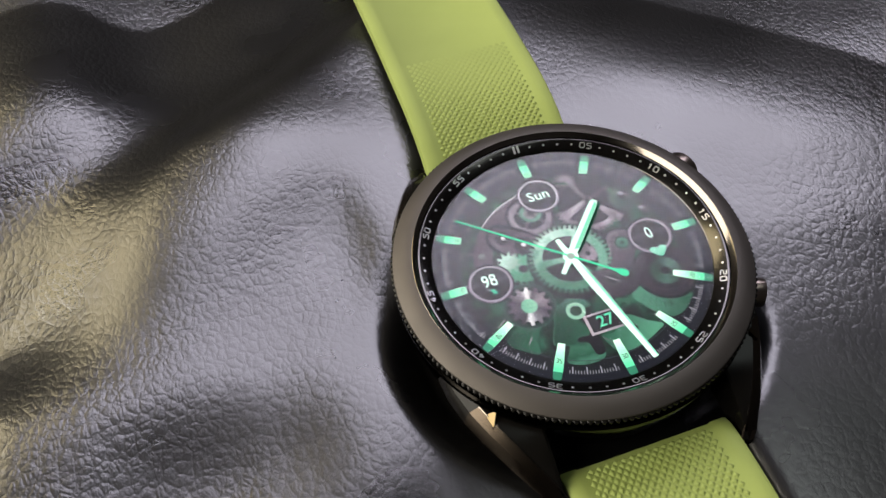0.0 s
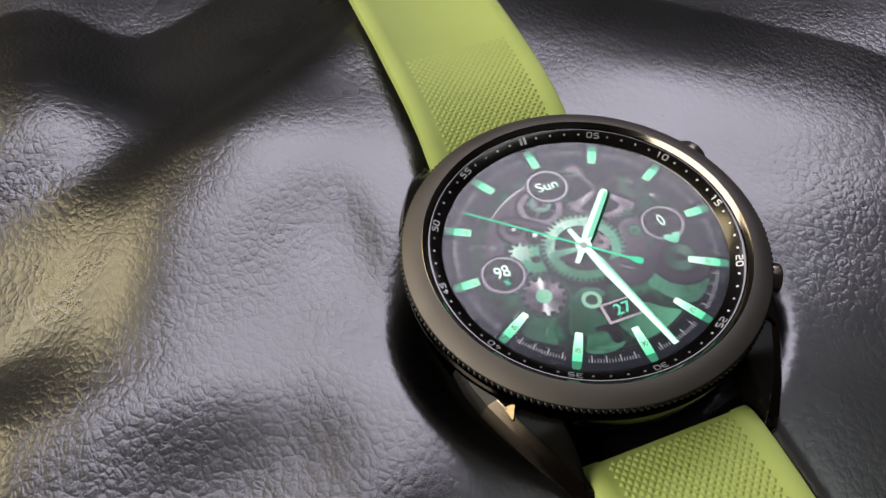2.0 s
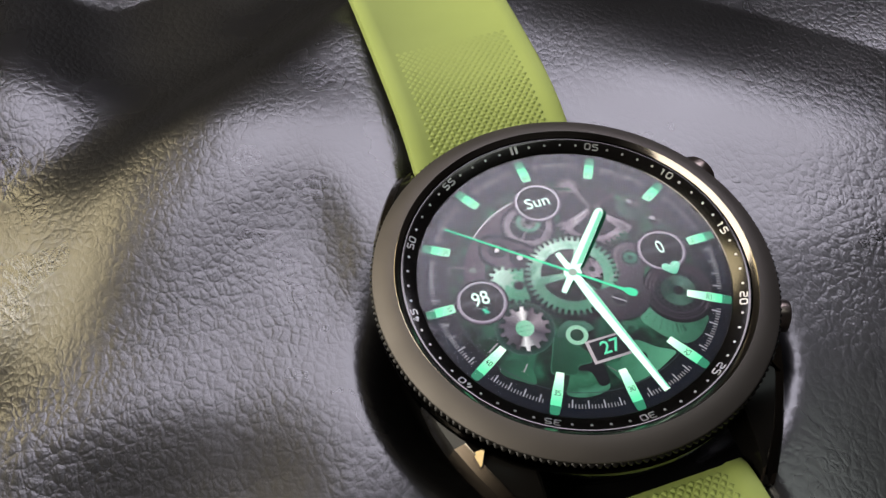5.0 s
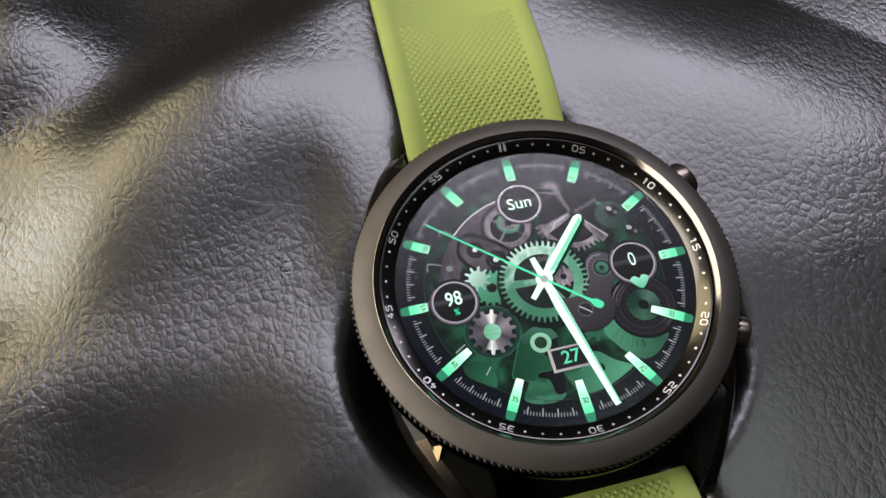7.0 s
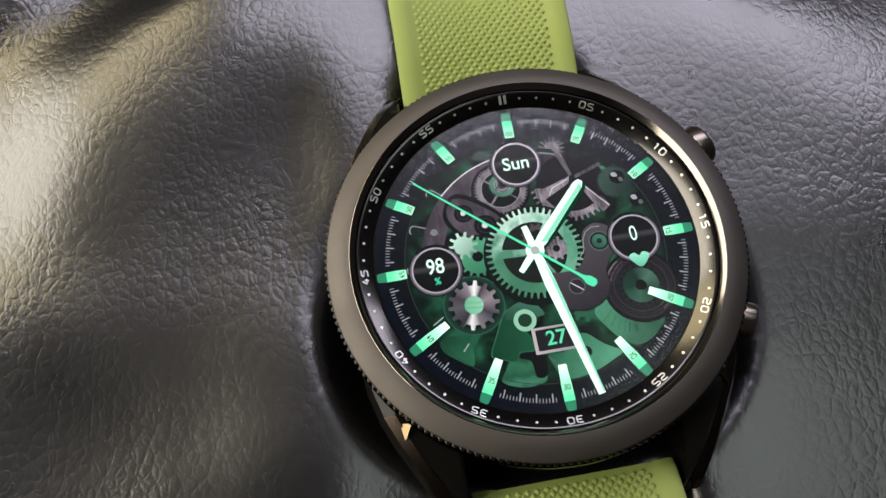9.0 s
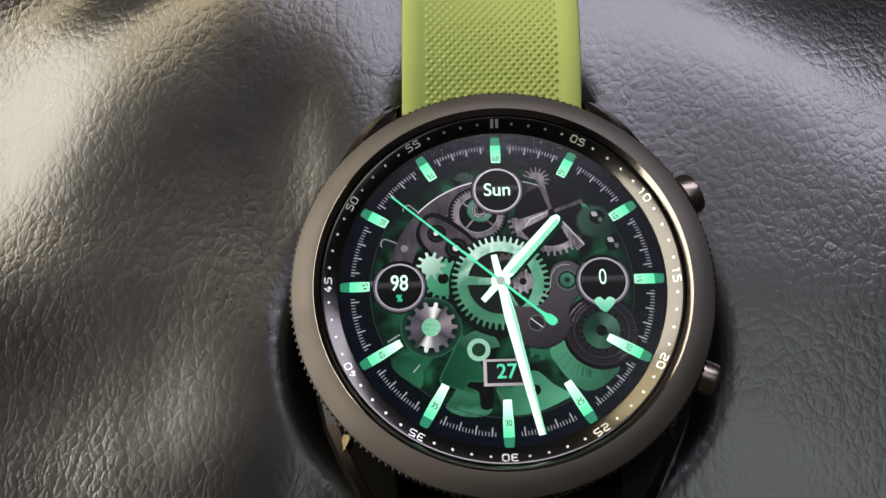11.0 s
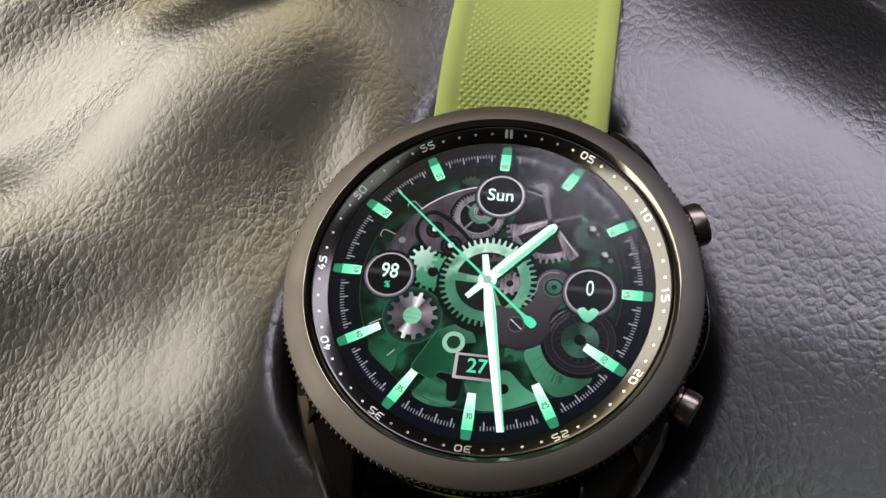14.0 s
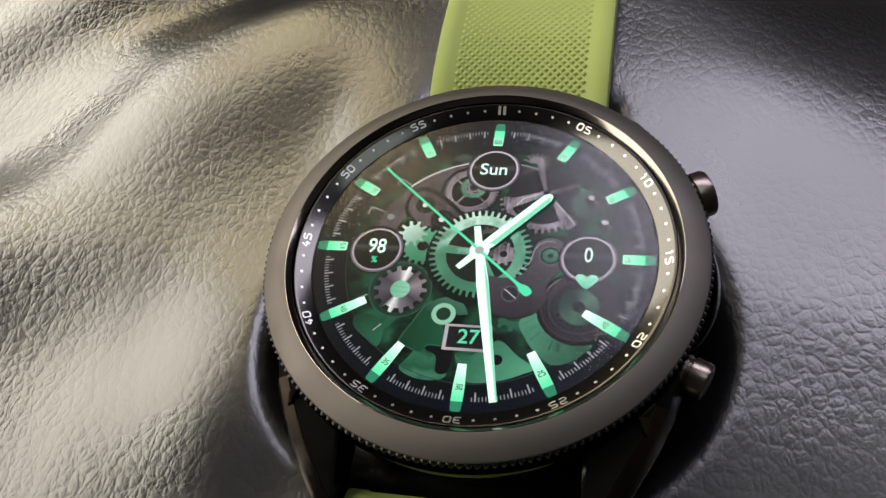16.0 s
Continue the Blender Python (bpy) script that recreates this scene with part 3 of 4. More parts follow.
def curved(points, n=6):
    """A closed smooth outline through the points."""
    p = [Vector((x, y, 0)) for x, y in points]
    out = []
    for i in range(len(p)):
        a, b, c, e = p[i - 1], p[i], p[(i + 1) % len(p)], p[(i + 2) % len(p)]
        for k in range(n):
            t = k / n
            out.append(0.5 * (2 * b + (c - a) * t + (2 * a - 5 * b + 4 * c - e) * t * t + (3 * b - a - 3 * c + e) * t ** 3))
    return [tuple(v) for v in out], [tuple(range(len(out)))]


def line(x0, y0, x1, y1, w):
    d = Vector((x1 - x0, y1 - y0, 0)).normalized() * w / 2
    return poly([(x0 - d.y, y0 + d.x), (x0 + d.y, y0 - d.x), (x1 + d.y, y1 - d.x), (x1 - d.y, y1 + d.x)])


def brushed(name, lo, hi, rot=0.0, fine=3000.0, stretch=9.0, power=1.0):
    """A lit picture of brushed metal: fine streaks along one way over broad cloudy tones."""
    k = Mat(name)
    k.set(Base_Color=(0, 0, 0, 1), Roughness=0.6, Specular_IOR_Level=0.0, Emission_Strength=power)
    streak = k.noise(k.coord(scale=(1, 1 / stretch, 1), rot=(0, 0, rot)), fine, 2)
    cloud = k.noise(k.coord(), 330, 2)
    fac = k.math("ADD", k.math("MULTIPLY", streak.outputs["Fac"], 0.65), k.math("MULTIPLY", cloud.outputs["Fac"], 0.9))
    k.l(k.ramp(fac, [(0.55, lo), (1.0, hi)]), k.b.inputs["Emission Color"])
    return k.m


def mottled(name, lo, hi, radius, scale=320.0):
    """Cloudy patches on a disc that fade to black at its rim."""
    k = Mat(name)
    k.set(Base_Color=(0, 0, 0, 1), Roughness=0.6, Specular_IOR_Level=0.0, Emission_Strength=1.0)
    g = k.n("ShaderNodeTexGradient")
    g.gradient_type = "SPHERICAL"
    q = 1.0 / (radius * MM)
    k.l(k.coord(scale=(q, q, q)), g.inputs["Vector"])
    edge = k.math("MINIMUM", k.math("MULTIPLY", g.outputs["Fac"], 9.0), 1.0)
    cloud = k.noise(k.coord(), scale, 2, 0.5, 0.6)
    band = k.n("ShaderNodeMapRange")
    band.inputs["From Min"].default_value, band.inputs["From Max"].default_value = 0.4, 0.66
    k.l(cloud.outputs["Fac"], band.inputs["Value"])
    k.l(k.ramp(k.math("MULTIPLY", band.outputs[0], edge), [(0.0, lo), (0.5, tuple((a + b) * 0.35 for a, b in zip(lo, hi))), (1.0, hi)]), k.b.inputs["Emission Color"])
    return k.m


m_track = lit("track_grey", (0.5, 0.5, 0.56), power=0.8)
m_faint = lit("faint_line", (0.16, 0.18, 0.18), power=0.7)
m_black = lit("screen_black", (0.002, 0.003, 0.004))
m_midgreen = lit("mid_green", (0.012, 0.09, 0.045), (0.09, 0.34, 0.2), rot=-0.5, centre=(2.5, -11.5), size=7, speck=0.4)
m_gear = lit("gear_green", (0.1, 0.4, 0.22), (0.3, 0.7, 0.45), kind="RADIAL", size=4, speck=0.4, stops=[(0.0, (0.08, 0.26, 0.16)), (0.12, (0.05, 0.19, 0.11)), (0.3, (0.07, 0.25, 0.15)), (0.45, (0.16, 0.42, 0.28)), (0.55, (0.09, 0.3, 0.19)), (0.68, (0.28, 0.56, 0.42)), (0.8, (0.7, 0.92, 0.8)), (0.9, (0.3, 0.56, 0.43)), (1.0, (0.08, 0.26, 0.16))])
m_star = lit("star_green", (0.62, 0.9, 0.76), (0.015, 0.1, 0.05), rot=-0.8, centre=(-7.0, 1.8), size=4.5)
m_plum = brushed("plum_steel", (0.028, 0.022, 0.029), (0.1, 0.08, 0.1), 0.7, 1500, 4)
m_plate = lit("plum_plate", (0.085, 0.075, 0.088), (0.02, 0.017, 0.023), rot=-1.2, centre=(4.5, -2.5), size=9, speck=0.25)
m_steel = brushed("bright_steel", (0.035, 0.028, 0.037), (0.42, 0.36, 0.41), 0.5, 4200, 7)
m_rim = brushed("rim_steel", (0.035, 0.03, 0.037), (0.3, 0.26, 0.3), -0.4, 2500, 5)
m_edge = lit("edge_white", (0.75, 0.72, 0.76), power=1.0)
m_conic = lit("turned_steel", (0, 0, 0), (1, 1, 1), kind="RADIAL", centre=(-7.6, -4.5), size=3, stops=[(0.0, (0.1, 0.09, 0.11)), (0.15, (0.03, 0.03, 0.035)), (0.2, (0.9, 0.9, 0.9)), (0.27, (0.2, 0.19, 0.21)), (0.4, (0.05, 0.045, 0.06)), (0.55, (0.3, 0.25, 0.28)), (0.66, (0.05, 0.045, 0.055)), (0.72, (1.0, 0.97, 0.97)), (0.78, (0.25, 0.22, 0.25)), (0.9, (0.06, 0.05, 0.065)), (1.0, (0.1, 0.09, 0.11))])
m_barrel = lit("barrel_rings", (0, 0, 0), (1, 1, 1), kind="SPHERICAL", centre=(10.2, -5.4), size=3.8, stops=[(0.0, (0.003, 0.0025, 0.0035)), (0.06, (0.03, 0.023, 0.032)), (0.09, (0.004, 0.0035, 0.005)), (0.14, (0.02, 0.016, 0.022)), (0.17, (0.003, 0.003, 0.004)), (0.24, (0.03, 0.024, 0.034)), (0.28, (0.006, 0.006, 0.008)), (0.45, (0.016, 0.016, 0.02)), (0.5, (0.01, 0.02, 0.016))])
m_core = lit("barrel_core", (0, 0, 0), (1, 1, 1), kind="RADIAL", centre=(10.2, -5.4), size=2, stops=[(0.0, (0.008, 0.04, 0.024)), (0.2, (0.04, 0.12, 0.08)), (0.4, (0.008, 0.03, 0.02)), (0.62, (0.07, 0.16, 0.12)), (0.8, (0.006, 0.026, 0.018)), (1.0, (0.008, 0.04, 0.024))])
m_coil = lit("coil_green", (0.07, 0.27, 0.16), (0.015, 0.075, 0.042), rot=-0.7, centre=(8.3, -9), size=7, speck=0.6)
m_index = lit("index_green", (0.75, 1.0, 0.82), (0.09, 0.62, 0.3), power=1.45, kind="SPHERICAL", centre=(0, 0), size=17.0, stops=[(0.0, (0.09, 0.6, 0.3)), (0.07, (0.11, 0.68, 0.35)), (0.17, (0.35, 0.85, 0.55)), (0.26, (0.7, 1.0, 0.82))])
m_tip = lit("index_tip", (0.03, 0.26, 0.14))
m_ink = lit("index_ink", (0.004, 0.035, 0.018))
m_pointer = lit("pointer_pale", (0.7, 1.0, 0.84), power=1.45)
m_pointer_side = lit("pointer_shade", (0.3, 0.85, 0.58))
m_second = lit("second_mint", (0.11, 0.85, 0.47))
m_digit = lit("digit_mint", (0.68, 1.0, 0.85), power=1.35)
m_cyan = lit("digit_cyan", (0.05, 0.7, 0.4))
m_hub = lit("hub_grey", (0.42, 0.5, 0.45))

# ground of the clockwork
draw("green_ground", disc(14.0, 96), mottled("clockwork_ground", (0.0008, 0.004, 0.003), (0.014, 0.1, 0.05), 14.2))
m_drum = lit("drum_green", (0.02, 0.14, 0.065), (0.07, 0.36, 0.18), rot=-1.57, centre=(-3.6, -12.6), size=4.2, speck=0.5, stops=[(0.0, (0.004, 0.03, 0.014)), (0.25, (0.03, 0.15, 0.08)), (0.5, (0.015, 0.09, 0.045)), (0.7, (0.05, 0.2, 0.12)), (1.0, (0.004, 0.03, 0.015))])
draw("winding_drum", curved([(-4.6, -10.6), (-2.2, -10.6), (-1.6, -12.4), (-1.9, -13.7), (-4.2, -13.9), (-6.2, -13.0), (-5.6, -11.8)]), m_drum)
draw("winding_drum", curved([(-11.7, -7.6), (-9.9, -7.4), (-8.6, -8.8), (-8.8, -10.8), (-10.2, -10.0), (-11.6, -8.8)]), lit("drum_dim", (0.006, 0.045, 0.022), (0.02, 0.13, 0.065), rot=-0.7, centre=(-10.2, -9), size=4, speck=0.8), step=False)
draw("lower_bridge", curved([(-1.0, -10.9), (0.6, -11.0), (2.9, -9.3), (4.9, -10.8), (6.6, -11.9), (5.6, -12.6), (3.4, -13.5), (0.9, -13.9), (-0.2, -13.4), (-0.7, -12.2)], 4), m_midgreen)
draw("bridge_hole", disc(0.55, 24, (3.0, -11.35)), m_black)
draw("bridge_scratch", line(-1.0, -11.2, 0.0, -12.5, 0.09), m_faint)
draw("upper_glow", curved([(6.2, 5.2), (8.4, 5.0), (9.6, 6.5), (9.8, 8.9), (8.4, 9.0), (7.2, 7.4)]), lit("glow_green", (0.006, 0.035, 0.02), (0.06, 0.26, 0.15), rot=0.8, centre=(8.6, 7.6), size=5, speck=0.9))
draw("dark_gap", curved([(-3.2, -9.6), (-1.6, -9.4), (-1.3, -11), (-1.5, -13), (-2.6, -13.1), (-2.9, -11.4), (-4.0, -10.8), (-4.2, -10.2)]), m_black)
draw("lever_edge", curved([(-6.85, -10.2), (-5.95, -8.1), (-4.8, -5.9), (-3.9, -5.6), (-3.4, -7.6), (-2.4, -8.8), (-2.3, -10.3), (-3.8, -10.35), (-4.4, -11.25), (-5.6, -10.8)]), lit("lever_rim", (0.025, 0.13, 0.07)))
draw("green_lever", curved([(-6.7, -10.1), (-5.8, -8.1), (-4.7, -6.05), (-3.9, -5.8), (-3.5, -7.6), (-2.5, -8.8), (-2.4, -10.2), (-3.8, -10.2), (-4.4, -11.1), (-5.6, -10.7)]), lit("lever_green", (0.003, 0.03, 0.014), (0.01, 0.085, 0.04), centre=(-5, -8), size=6, speck=0.35))
draw("half_gear", gear_shape((-2.6, -7.1), 2.2, 2.2, 8, 1.2, a0=-75, a1=80), lit("half_gear_green", (0.006, 0.035, 0.022), (0.06, 0.2, 0.13), rot=1.1, centre=(-2.6, -6), size=4.4))
draw("small_rack", gear_shape((4.2, -5.2), 2.6, 3.1, 16, 2.0, a0=130, a1=220), lit("rack_green", (0.02, 0.11, 0.06)))
draw("track_line", annulus(14.05, 14.13, 60, 300, 120), lit("track_line_dim", (0.03, 0.045, 0.05)))
# tabs that stand out from the curved bridge, their edges lit
m_tab = lit("tab_dark", (0.004, 0.014, 0.011))
m_tab_edge = lit("tab_edge", (0.42, 0.42, 0.44))
for a0, w, r1 in ((-48, 0.55, 13.9), (-68, 0.55, 13.9), (-88, 0.5, 13.9)):
    turn = pose(0, 0, 0, 0, 0, -a0)
    tab = draw("bridge_tab", poly([(-w, 12.0), (w, 12.0), (w, r1 - 0.25), (w - 0.25, r1), (-w + 0.3, r1), (-w, r1 - 0.3)]), m_tab)
    tab.matrix_basis = turn
    edge = draw("bridge_tab_edge", strip([(w, 12.1), (w, r1 - 0.25), (w - 0.25, r1), (-w + 0.35, r1), (-w + 0.1, r1 - 0.25)], 0.09), m_tab_edge)
    edge.matrix_basis = turn
draw("bridge_scratch", line(-12.2, -5.9, -10.95, -5.15, 0.12), m_tab_edge)
draw("bridge_scratch", line(-9.55, -9.2, -8.85, -8.4, 0.12), m_tab_edge, step=False)
draw("crown_wheel", gear_shape((-3.6, 12.0), 1.15, 1.4, 16, 0.0, a0=-70, a1=95), lit("crown_dim", (0.012, 0.026, 0.022), (0.05, 0.08, 0.07), rot=1.2, centre=(-3.6, 12.6), size=2.6))
# curved bridge
draw("arc_bridge", annulus(9.9, 12.3, 284, 354, 60), m_plum)
draw("arc_bridge", annulus(10.3, 12.3, 4, 45, 40), brushed("bridge_shade", (0.01, 0.009, 0.012), (0.045, 0.038, 0.047), 0.3, 1500, 4), step=False)
draw("arc_edge", annulus(12.22, 12.36, 314, 350, 40), m_edge)
draw("arc_edge", annulus(12.22, 12.34, 12, 47, 40), lit("arc_edge_dim", (0.36, 0.35, 0.38)), step=False)
draw("arc_inner_edge", annulus(9.86, 9.95, 318, 352, 40), lit("arc_inner", (0.16, 0.14, 0.17)), step=False)
draw("arc_inner_edge", annulus(10.2, 10.3, 14, 30, 20), bpy.data.materials["arc_edge_dim"], step=False)
draw("rivet", disc(0.4, 20, (-10.35, 4.45)), lit("rivet_grey", (0.2, 0.22, 0.22)))
# wheel behind the upper counter
draw("balance_shadow", disc(3.3, 48, (-2.2, 8.2)), m_black)
draw("balance_wheel", gear_shape((-2.2, 8.2), 2.75, 3.0, 46, 2.2, 4, 0.12, 40), m_rim)
draw("balance_inner_edge", annulus(2.12, 2.2, c=(-2.2, 8.2)), lit("balance_edge", (0.35, 0.32, 0.36)))
draw("hair_spring_gear", gear_shape((-1.95, 8.7), 1.35, 1.5, 36, 0.7), lit("spring_green", (0.05, 0.17, 0.11), (0.16, 0.36, 0.26), rot=0.6, centre=(-1.95, 8.7), size=3, speck=0.5))
draw("hair_spring_well", disc(0.95, 32, (-1.95, 8.7)), m_black)
for r in (0.85, 0.6, 0.36):
    draw("hair_spring", annulus(r - 0.05, r + 0.05, c=(-1.95, 8.7)), m_edge if r > 0.5 else m_faint, step=False)
# wheel to the right of it
draw("third_wheel_shadow", disc(3.9, 48, (5.6, 7.4)), lit("plum_dark", (0.004, 0.0035, 0.005)))
draw("third_wheel", gear_shape((5.6, 7.7), 4.15, 4.65, 40, 3.5, 0, a0=128, a1=268), m_steel)
draw("third_wheel_arm", poly([(5.7, 8.5), (5.3, 7.6), (2.2, 6.0), (1.3, 6.5), (1.9, 7.4), (2.7, 7.5)]), m_steel)
draw("third_wheel_arm", poly([(6.2, 7.6), (6.9, 7.3), (9.3, 4.3), (8.4, 3.6), (7.5, 4.9)]), m_steel, step=False)
draw("third_wheel_arm", poly([(5.6, 8.5), (6.0, 8.3), (5.3, 11.6), (4.5, 11.6)]), brushed("steel_dim", (0.02, 0.016, 0.021), (0.16, 0.135, 0.16), 0.3, 2600, 6), step=False)
draw("third_wheel_arm", poly([(6.0, 8.4), (6.2, 8.05), (9.4, 9.2), (9.3, 9.6)]), bpy.data.materials["steel_dim"], step=False)
draw("arm_glint", strip([(2.9, 6.5), (3.5, 7.4), (5.3, 8.1)], 0.09), m_edge)
draw("arm_glint", strip([(6.9, 7.1), (9.1, 4.3)], 0.08), m_edge, step=False)
draw("arm_pivot", disc(0.35, 20, (5.85, 8.2)), m_black)
draw("far_gear", gear_shape((4.4, 12.1), 0.9, 1.5, 15, 0.0, a0=-80, a1=150), brushed("far_steel", (0.03, 0.026, 0.032), (0.26, 0.22, 0.26), 0.2, 2600, 5))
draw("winding_gear", gear_shape((10.4, 6.9), 1.75, 2.0, 34, 0.3), lit("winding_green", (0.035, 0.08, 0.06), (0.006, 0.016, 0.012), rot=-0.5, centre=(10.4, 6.6), size=4.5, speck=0.5))
for i in range(4):
    draw("gear_slot", line(8.7 + 0.12 * i, 7.7 + 0.3 * i, 9.2 + 0.12 * i, 7.55 + 0.3 * i, 0.12), m_black, step=False)
for c in ((10.78, 7.4), (12.3, 4.35)):
    draw("screw_head", disc(0.85, 32, c), m_black)
    draw("screw_glint", curved([(c[0] - 0.6, c[1] + 0.55), (c[0] - 0.1, c[1] + 0.6), (c[0] + 0.05, c[1] + 0.1), (c[0] - 0.45, c[1] + 0.1)], 4), m_track)
    draw("screw_glint", curved([(c[0] + 0.1, c[1] - 0.15), (c[0] + 0.5, c[1] - 0.1), (c[0] + 0.55, c[1] - 0.5), (c[0] + 0.2, c[1] - 0.6)], 4), m_faint, step=False)

# black plate with two pins
draw("pin_plate_shadow", curved([(-9.0, 6.6), (-7.7, 8.4), (-5.7, 7.9), (-2.9, 5.5), (-2.4, 3.5), (-4.1, 1.8), (-6.4, 2.4), (-8.7, 4.7)]), m_black)
draw("pin_plate", curved([(-8.6, 6.6), (-7.6, 7.9), (-5.9, 7.4), (-3.2, 5.2), (-2.8, 3.6), (-4.2, 2.2), (-6.2, 2.8), (-8.2, 4.8)]), m_plum)
for c, r in (((-6.8, 6.0), 1.05), ((-4.7, 4.2), 1.25)):
    draw("pin_well", disc(r, 36, c), m_black)
    draw("pin_collar", annulus(r * 0.62, r * 0.7, c=c), lit("collar_plum", (0.03, 0.026, 0.033)) if r < 1.1 else bpy.data.materials["collar_plum"])
    draw("pin", disc(r * 0.28, 20, (c[0] - 0.05, c[1] + 0.05)), m_edge)
# small green gears
draw("pinion_shadow", disc(2.6, 40, (-6.2, 0.7)), m_black)
draw("pinion", gear_shape((-6.2, 0.8), 1.9, 2.3, 18, 0.6, r_hub=0.0), lit("pinion_green", (0.03, 0.17, 0.09), (0.1, 0.4, 0.23), kind="LINEAR", rot=2.0, centre=(-6.2, 0.8), size=5))
draw("star_gear", gear_shape((-7.5, 2.3), 1.05, 1.6, 10, 0.0), m_star)
# silver turned gear
draw("turned_gear_halo", disc(3.25, 48, (-7.6, -4.5)), lit("halo_green", (0, 0, 0), (1, 1, 1), kind="SPHERICAL", centre=(-7.6, -4.5), size=3.3, stops=[(0.0, (0.05, 0.14, 0.1)), (0.05, (0.01, 0.045, 0.03)), (0.25, (0.003, 0.012, 0.009)), (1.0, (0.002, 0.006, 0.005))]))
draw("turned_gear", gear_shape((-7.6, -4.5), 2.2, 2.75, 14, 0.0), m_conic)
draw("turned_gear_screw", disc(1.0, 36, (-7.6, -4.5)), lit("screw_green", (0.16, 0.5, 0.3), (0.3, 0.65, 0.45), centre=(-7.6, -4.5), size=2))
for dy in (-0.28, 0.28):
    draw("screw_slot", line(-8.5, -4.4 + dy, -6.7, -4.6 + dy, 0.09), m_ink, step=False)
# barrel
draw("coil", curved([(4.7, -7.4), (6.0, -6.0), (8.2, -6.4), (11.6, -9.0), (10.9, -10.4), (9.5, -11.4), (8.0, -11.6), (6.5, -10.5), (5.4, -9.0)]), m_coil)
m_ridge = lit("ridge_dark", (0.012, 0.06, 0.035))
for k in range(9):
    a0 = radians(200 + 11 * k - 0.6 * k * k)
    draw("coil_ridge", line(10.2 + 4.3 * math.cos(a0), -5.4 + 4.3 * math.sin(a0), 10.2 + (5.9 - 0.1 * k) * math.cos(a0 + 0.05), -5.4 + (5.9 - 0.1 * k) * math.sin(a0 + 0.05), 0.1 + 0.05 * (k % 3)), m_ridge, step=False)
draw("barrel_shadow", disc(4.05, 64, (10.2, -5.5)), m_black)
draw("barrel", disc(3.75, 72, (10.2, -5.4)), m_barrel)
for r, a0, a1, tone in ((3.55, 285, 330, 0.3), (3.15, 280, 335, 0.2), (2.75, 290, 330, 0.12), (3.4, 110, 150, 0.08), (2.9, 105, 150, 0.06)):
    draw("barrel_glint", annulus(r - 0.09, r + 0.09, a0, a1, 24, (10.2, -5.4)), lit("barrel_glint_%d" % (tone * 100), (tone, tone * 0.84, tone * 0.98)), step=False)
draw("barrel_teeth", gear_shape((10.2, -5.4), 2.0, 2.35, 20, 1.8), m_black)
draw("barrel_core", disc(1.95, 48, (10.2, -5.4)), m_core)
draw("barrel_bore", disc(0.6, 24, (10.2, -5.4)), m_black)
# main wheel
draw("main_wheel_shadow", disc(5.75, 64, (0.1, -0.1)), lit("wheel_shade", (0.0025, 0.006, 0.005)))
draw("main_wheel_shadow", disc(4.3, 64), lit("wheel_dark", (0.008, 0.012, 0.01)))
draw("cannon_pinion", gear_shape((2.3, 0.2), 1.1, 1.4, 10, 0.4), m_steel)
draw("cannon_pinion", gear_shape((0.6, 1.6), 1.6, 1.9, 14, 1.1), lit("cannon_dim", (0.07, 0.06, 0.06)), step=False)
draw("main_wheel", gear_shape((-0.1, 0.2), 4.6, 5.25, 46, 3.5, 3, 0.5, 35), m_gear, "toothed pale green main wheel")
# plum plate with screw and jewel
PLATE = [(5.3, 1.2), (6.1, 2.1), (7.3, 2.3), (8.6, 1.4), (8.8, -0.4), (7.6, -2.0), (6.9, -3.3), (7.0, -4.8), (6.0, -6.3), (4.2, -7.0), (2.0, -6.6), (0.8, -5.0), (0.9, -2.6), (2.3, -2.6), (4.0, -2.4), (5.1, -1.0)]
draw("plate_rim", curved([(x * 1.03 - 0.1, y * 1.03 + 0.05) for x, y in PLATE]), lit("rim_dark", (0.012, 0.012, 0.014)))
draw("plate", curved(PLATE), m_plate)
draw("plate_glint", strip([(3.6, -1.75), (4.5, -1.35), (5.15, -0.5), (5.3, 0.7), (5.75, 1.5), (6.5, 1.95), (7.4, 1.9)], 0.1), lit("plate_glint", (0.3, 0.28, 0.31)))
draw("plate_screw", disc(0.85, 32, (3.5, -4.4)), lit("plate_screw_dark", (0.022, 0.02, 0.026)))
draw("plate_screw_ring", annulus(0.78, 0.88, c=(3.5, -4.4)), m_faint)
draw("plate_screw_slot", line(2.9, -3.9, 4.1, -4.9, 0.1), m_edge)
draw("jewel", disc(1.15, 32, (7.0, 0.2)), lit("jewel_grey", (0.1, 0.12, 0.12)))
draw("jewel", disc(1.02, 32, (7.0, 0.2)), lit("jewel_dark", (0.012, 0.02, 0.018)))
draw("jewel", annulus(0.3, 0.78, c=(7.0, 0.2)), lit("jewel_green", (0.02, 0.09, 0.06), (0.06, 0.2, 0.14), rot=1.0, centre=(7, 0.2), size=1.8))
# ring and date
draw("post", disc(1.2, 40, (-2.7, -7.1)), lit("post_pale", (0.3, 0.6, 0.42)))
draw("post_bore", disc(0.72, 32, (-2.7, -7.1)), lit("post_dark", (0.01, 0.04, 0.022)))
draw("date_frame", poly([(-2.3, -8.15), (2.3, -8.15), (2.3, -10.95), (-2.3, -10.95)]), lit("date_frame_rose", (0.55, 0.5, 0.52), (0.3, 0.26, 0.29), size=5))
draw("date_window", poly([(-1.95, -8.4), (2.0, -8.4), (2.0, -10.65), (-1.95, -10.65)]), lit("date_black", (0.012, 0.012, 0.014)))
LEVEL[0] += 1
dz = lambda: 0.008 * LEVEL[0] * MM
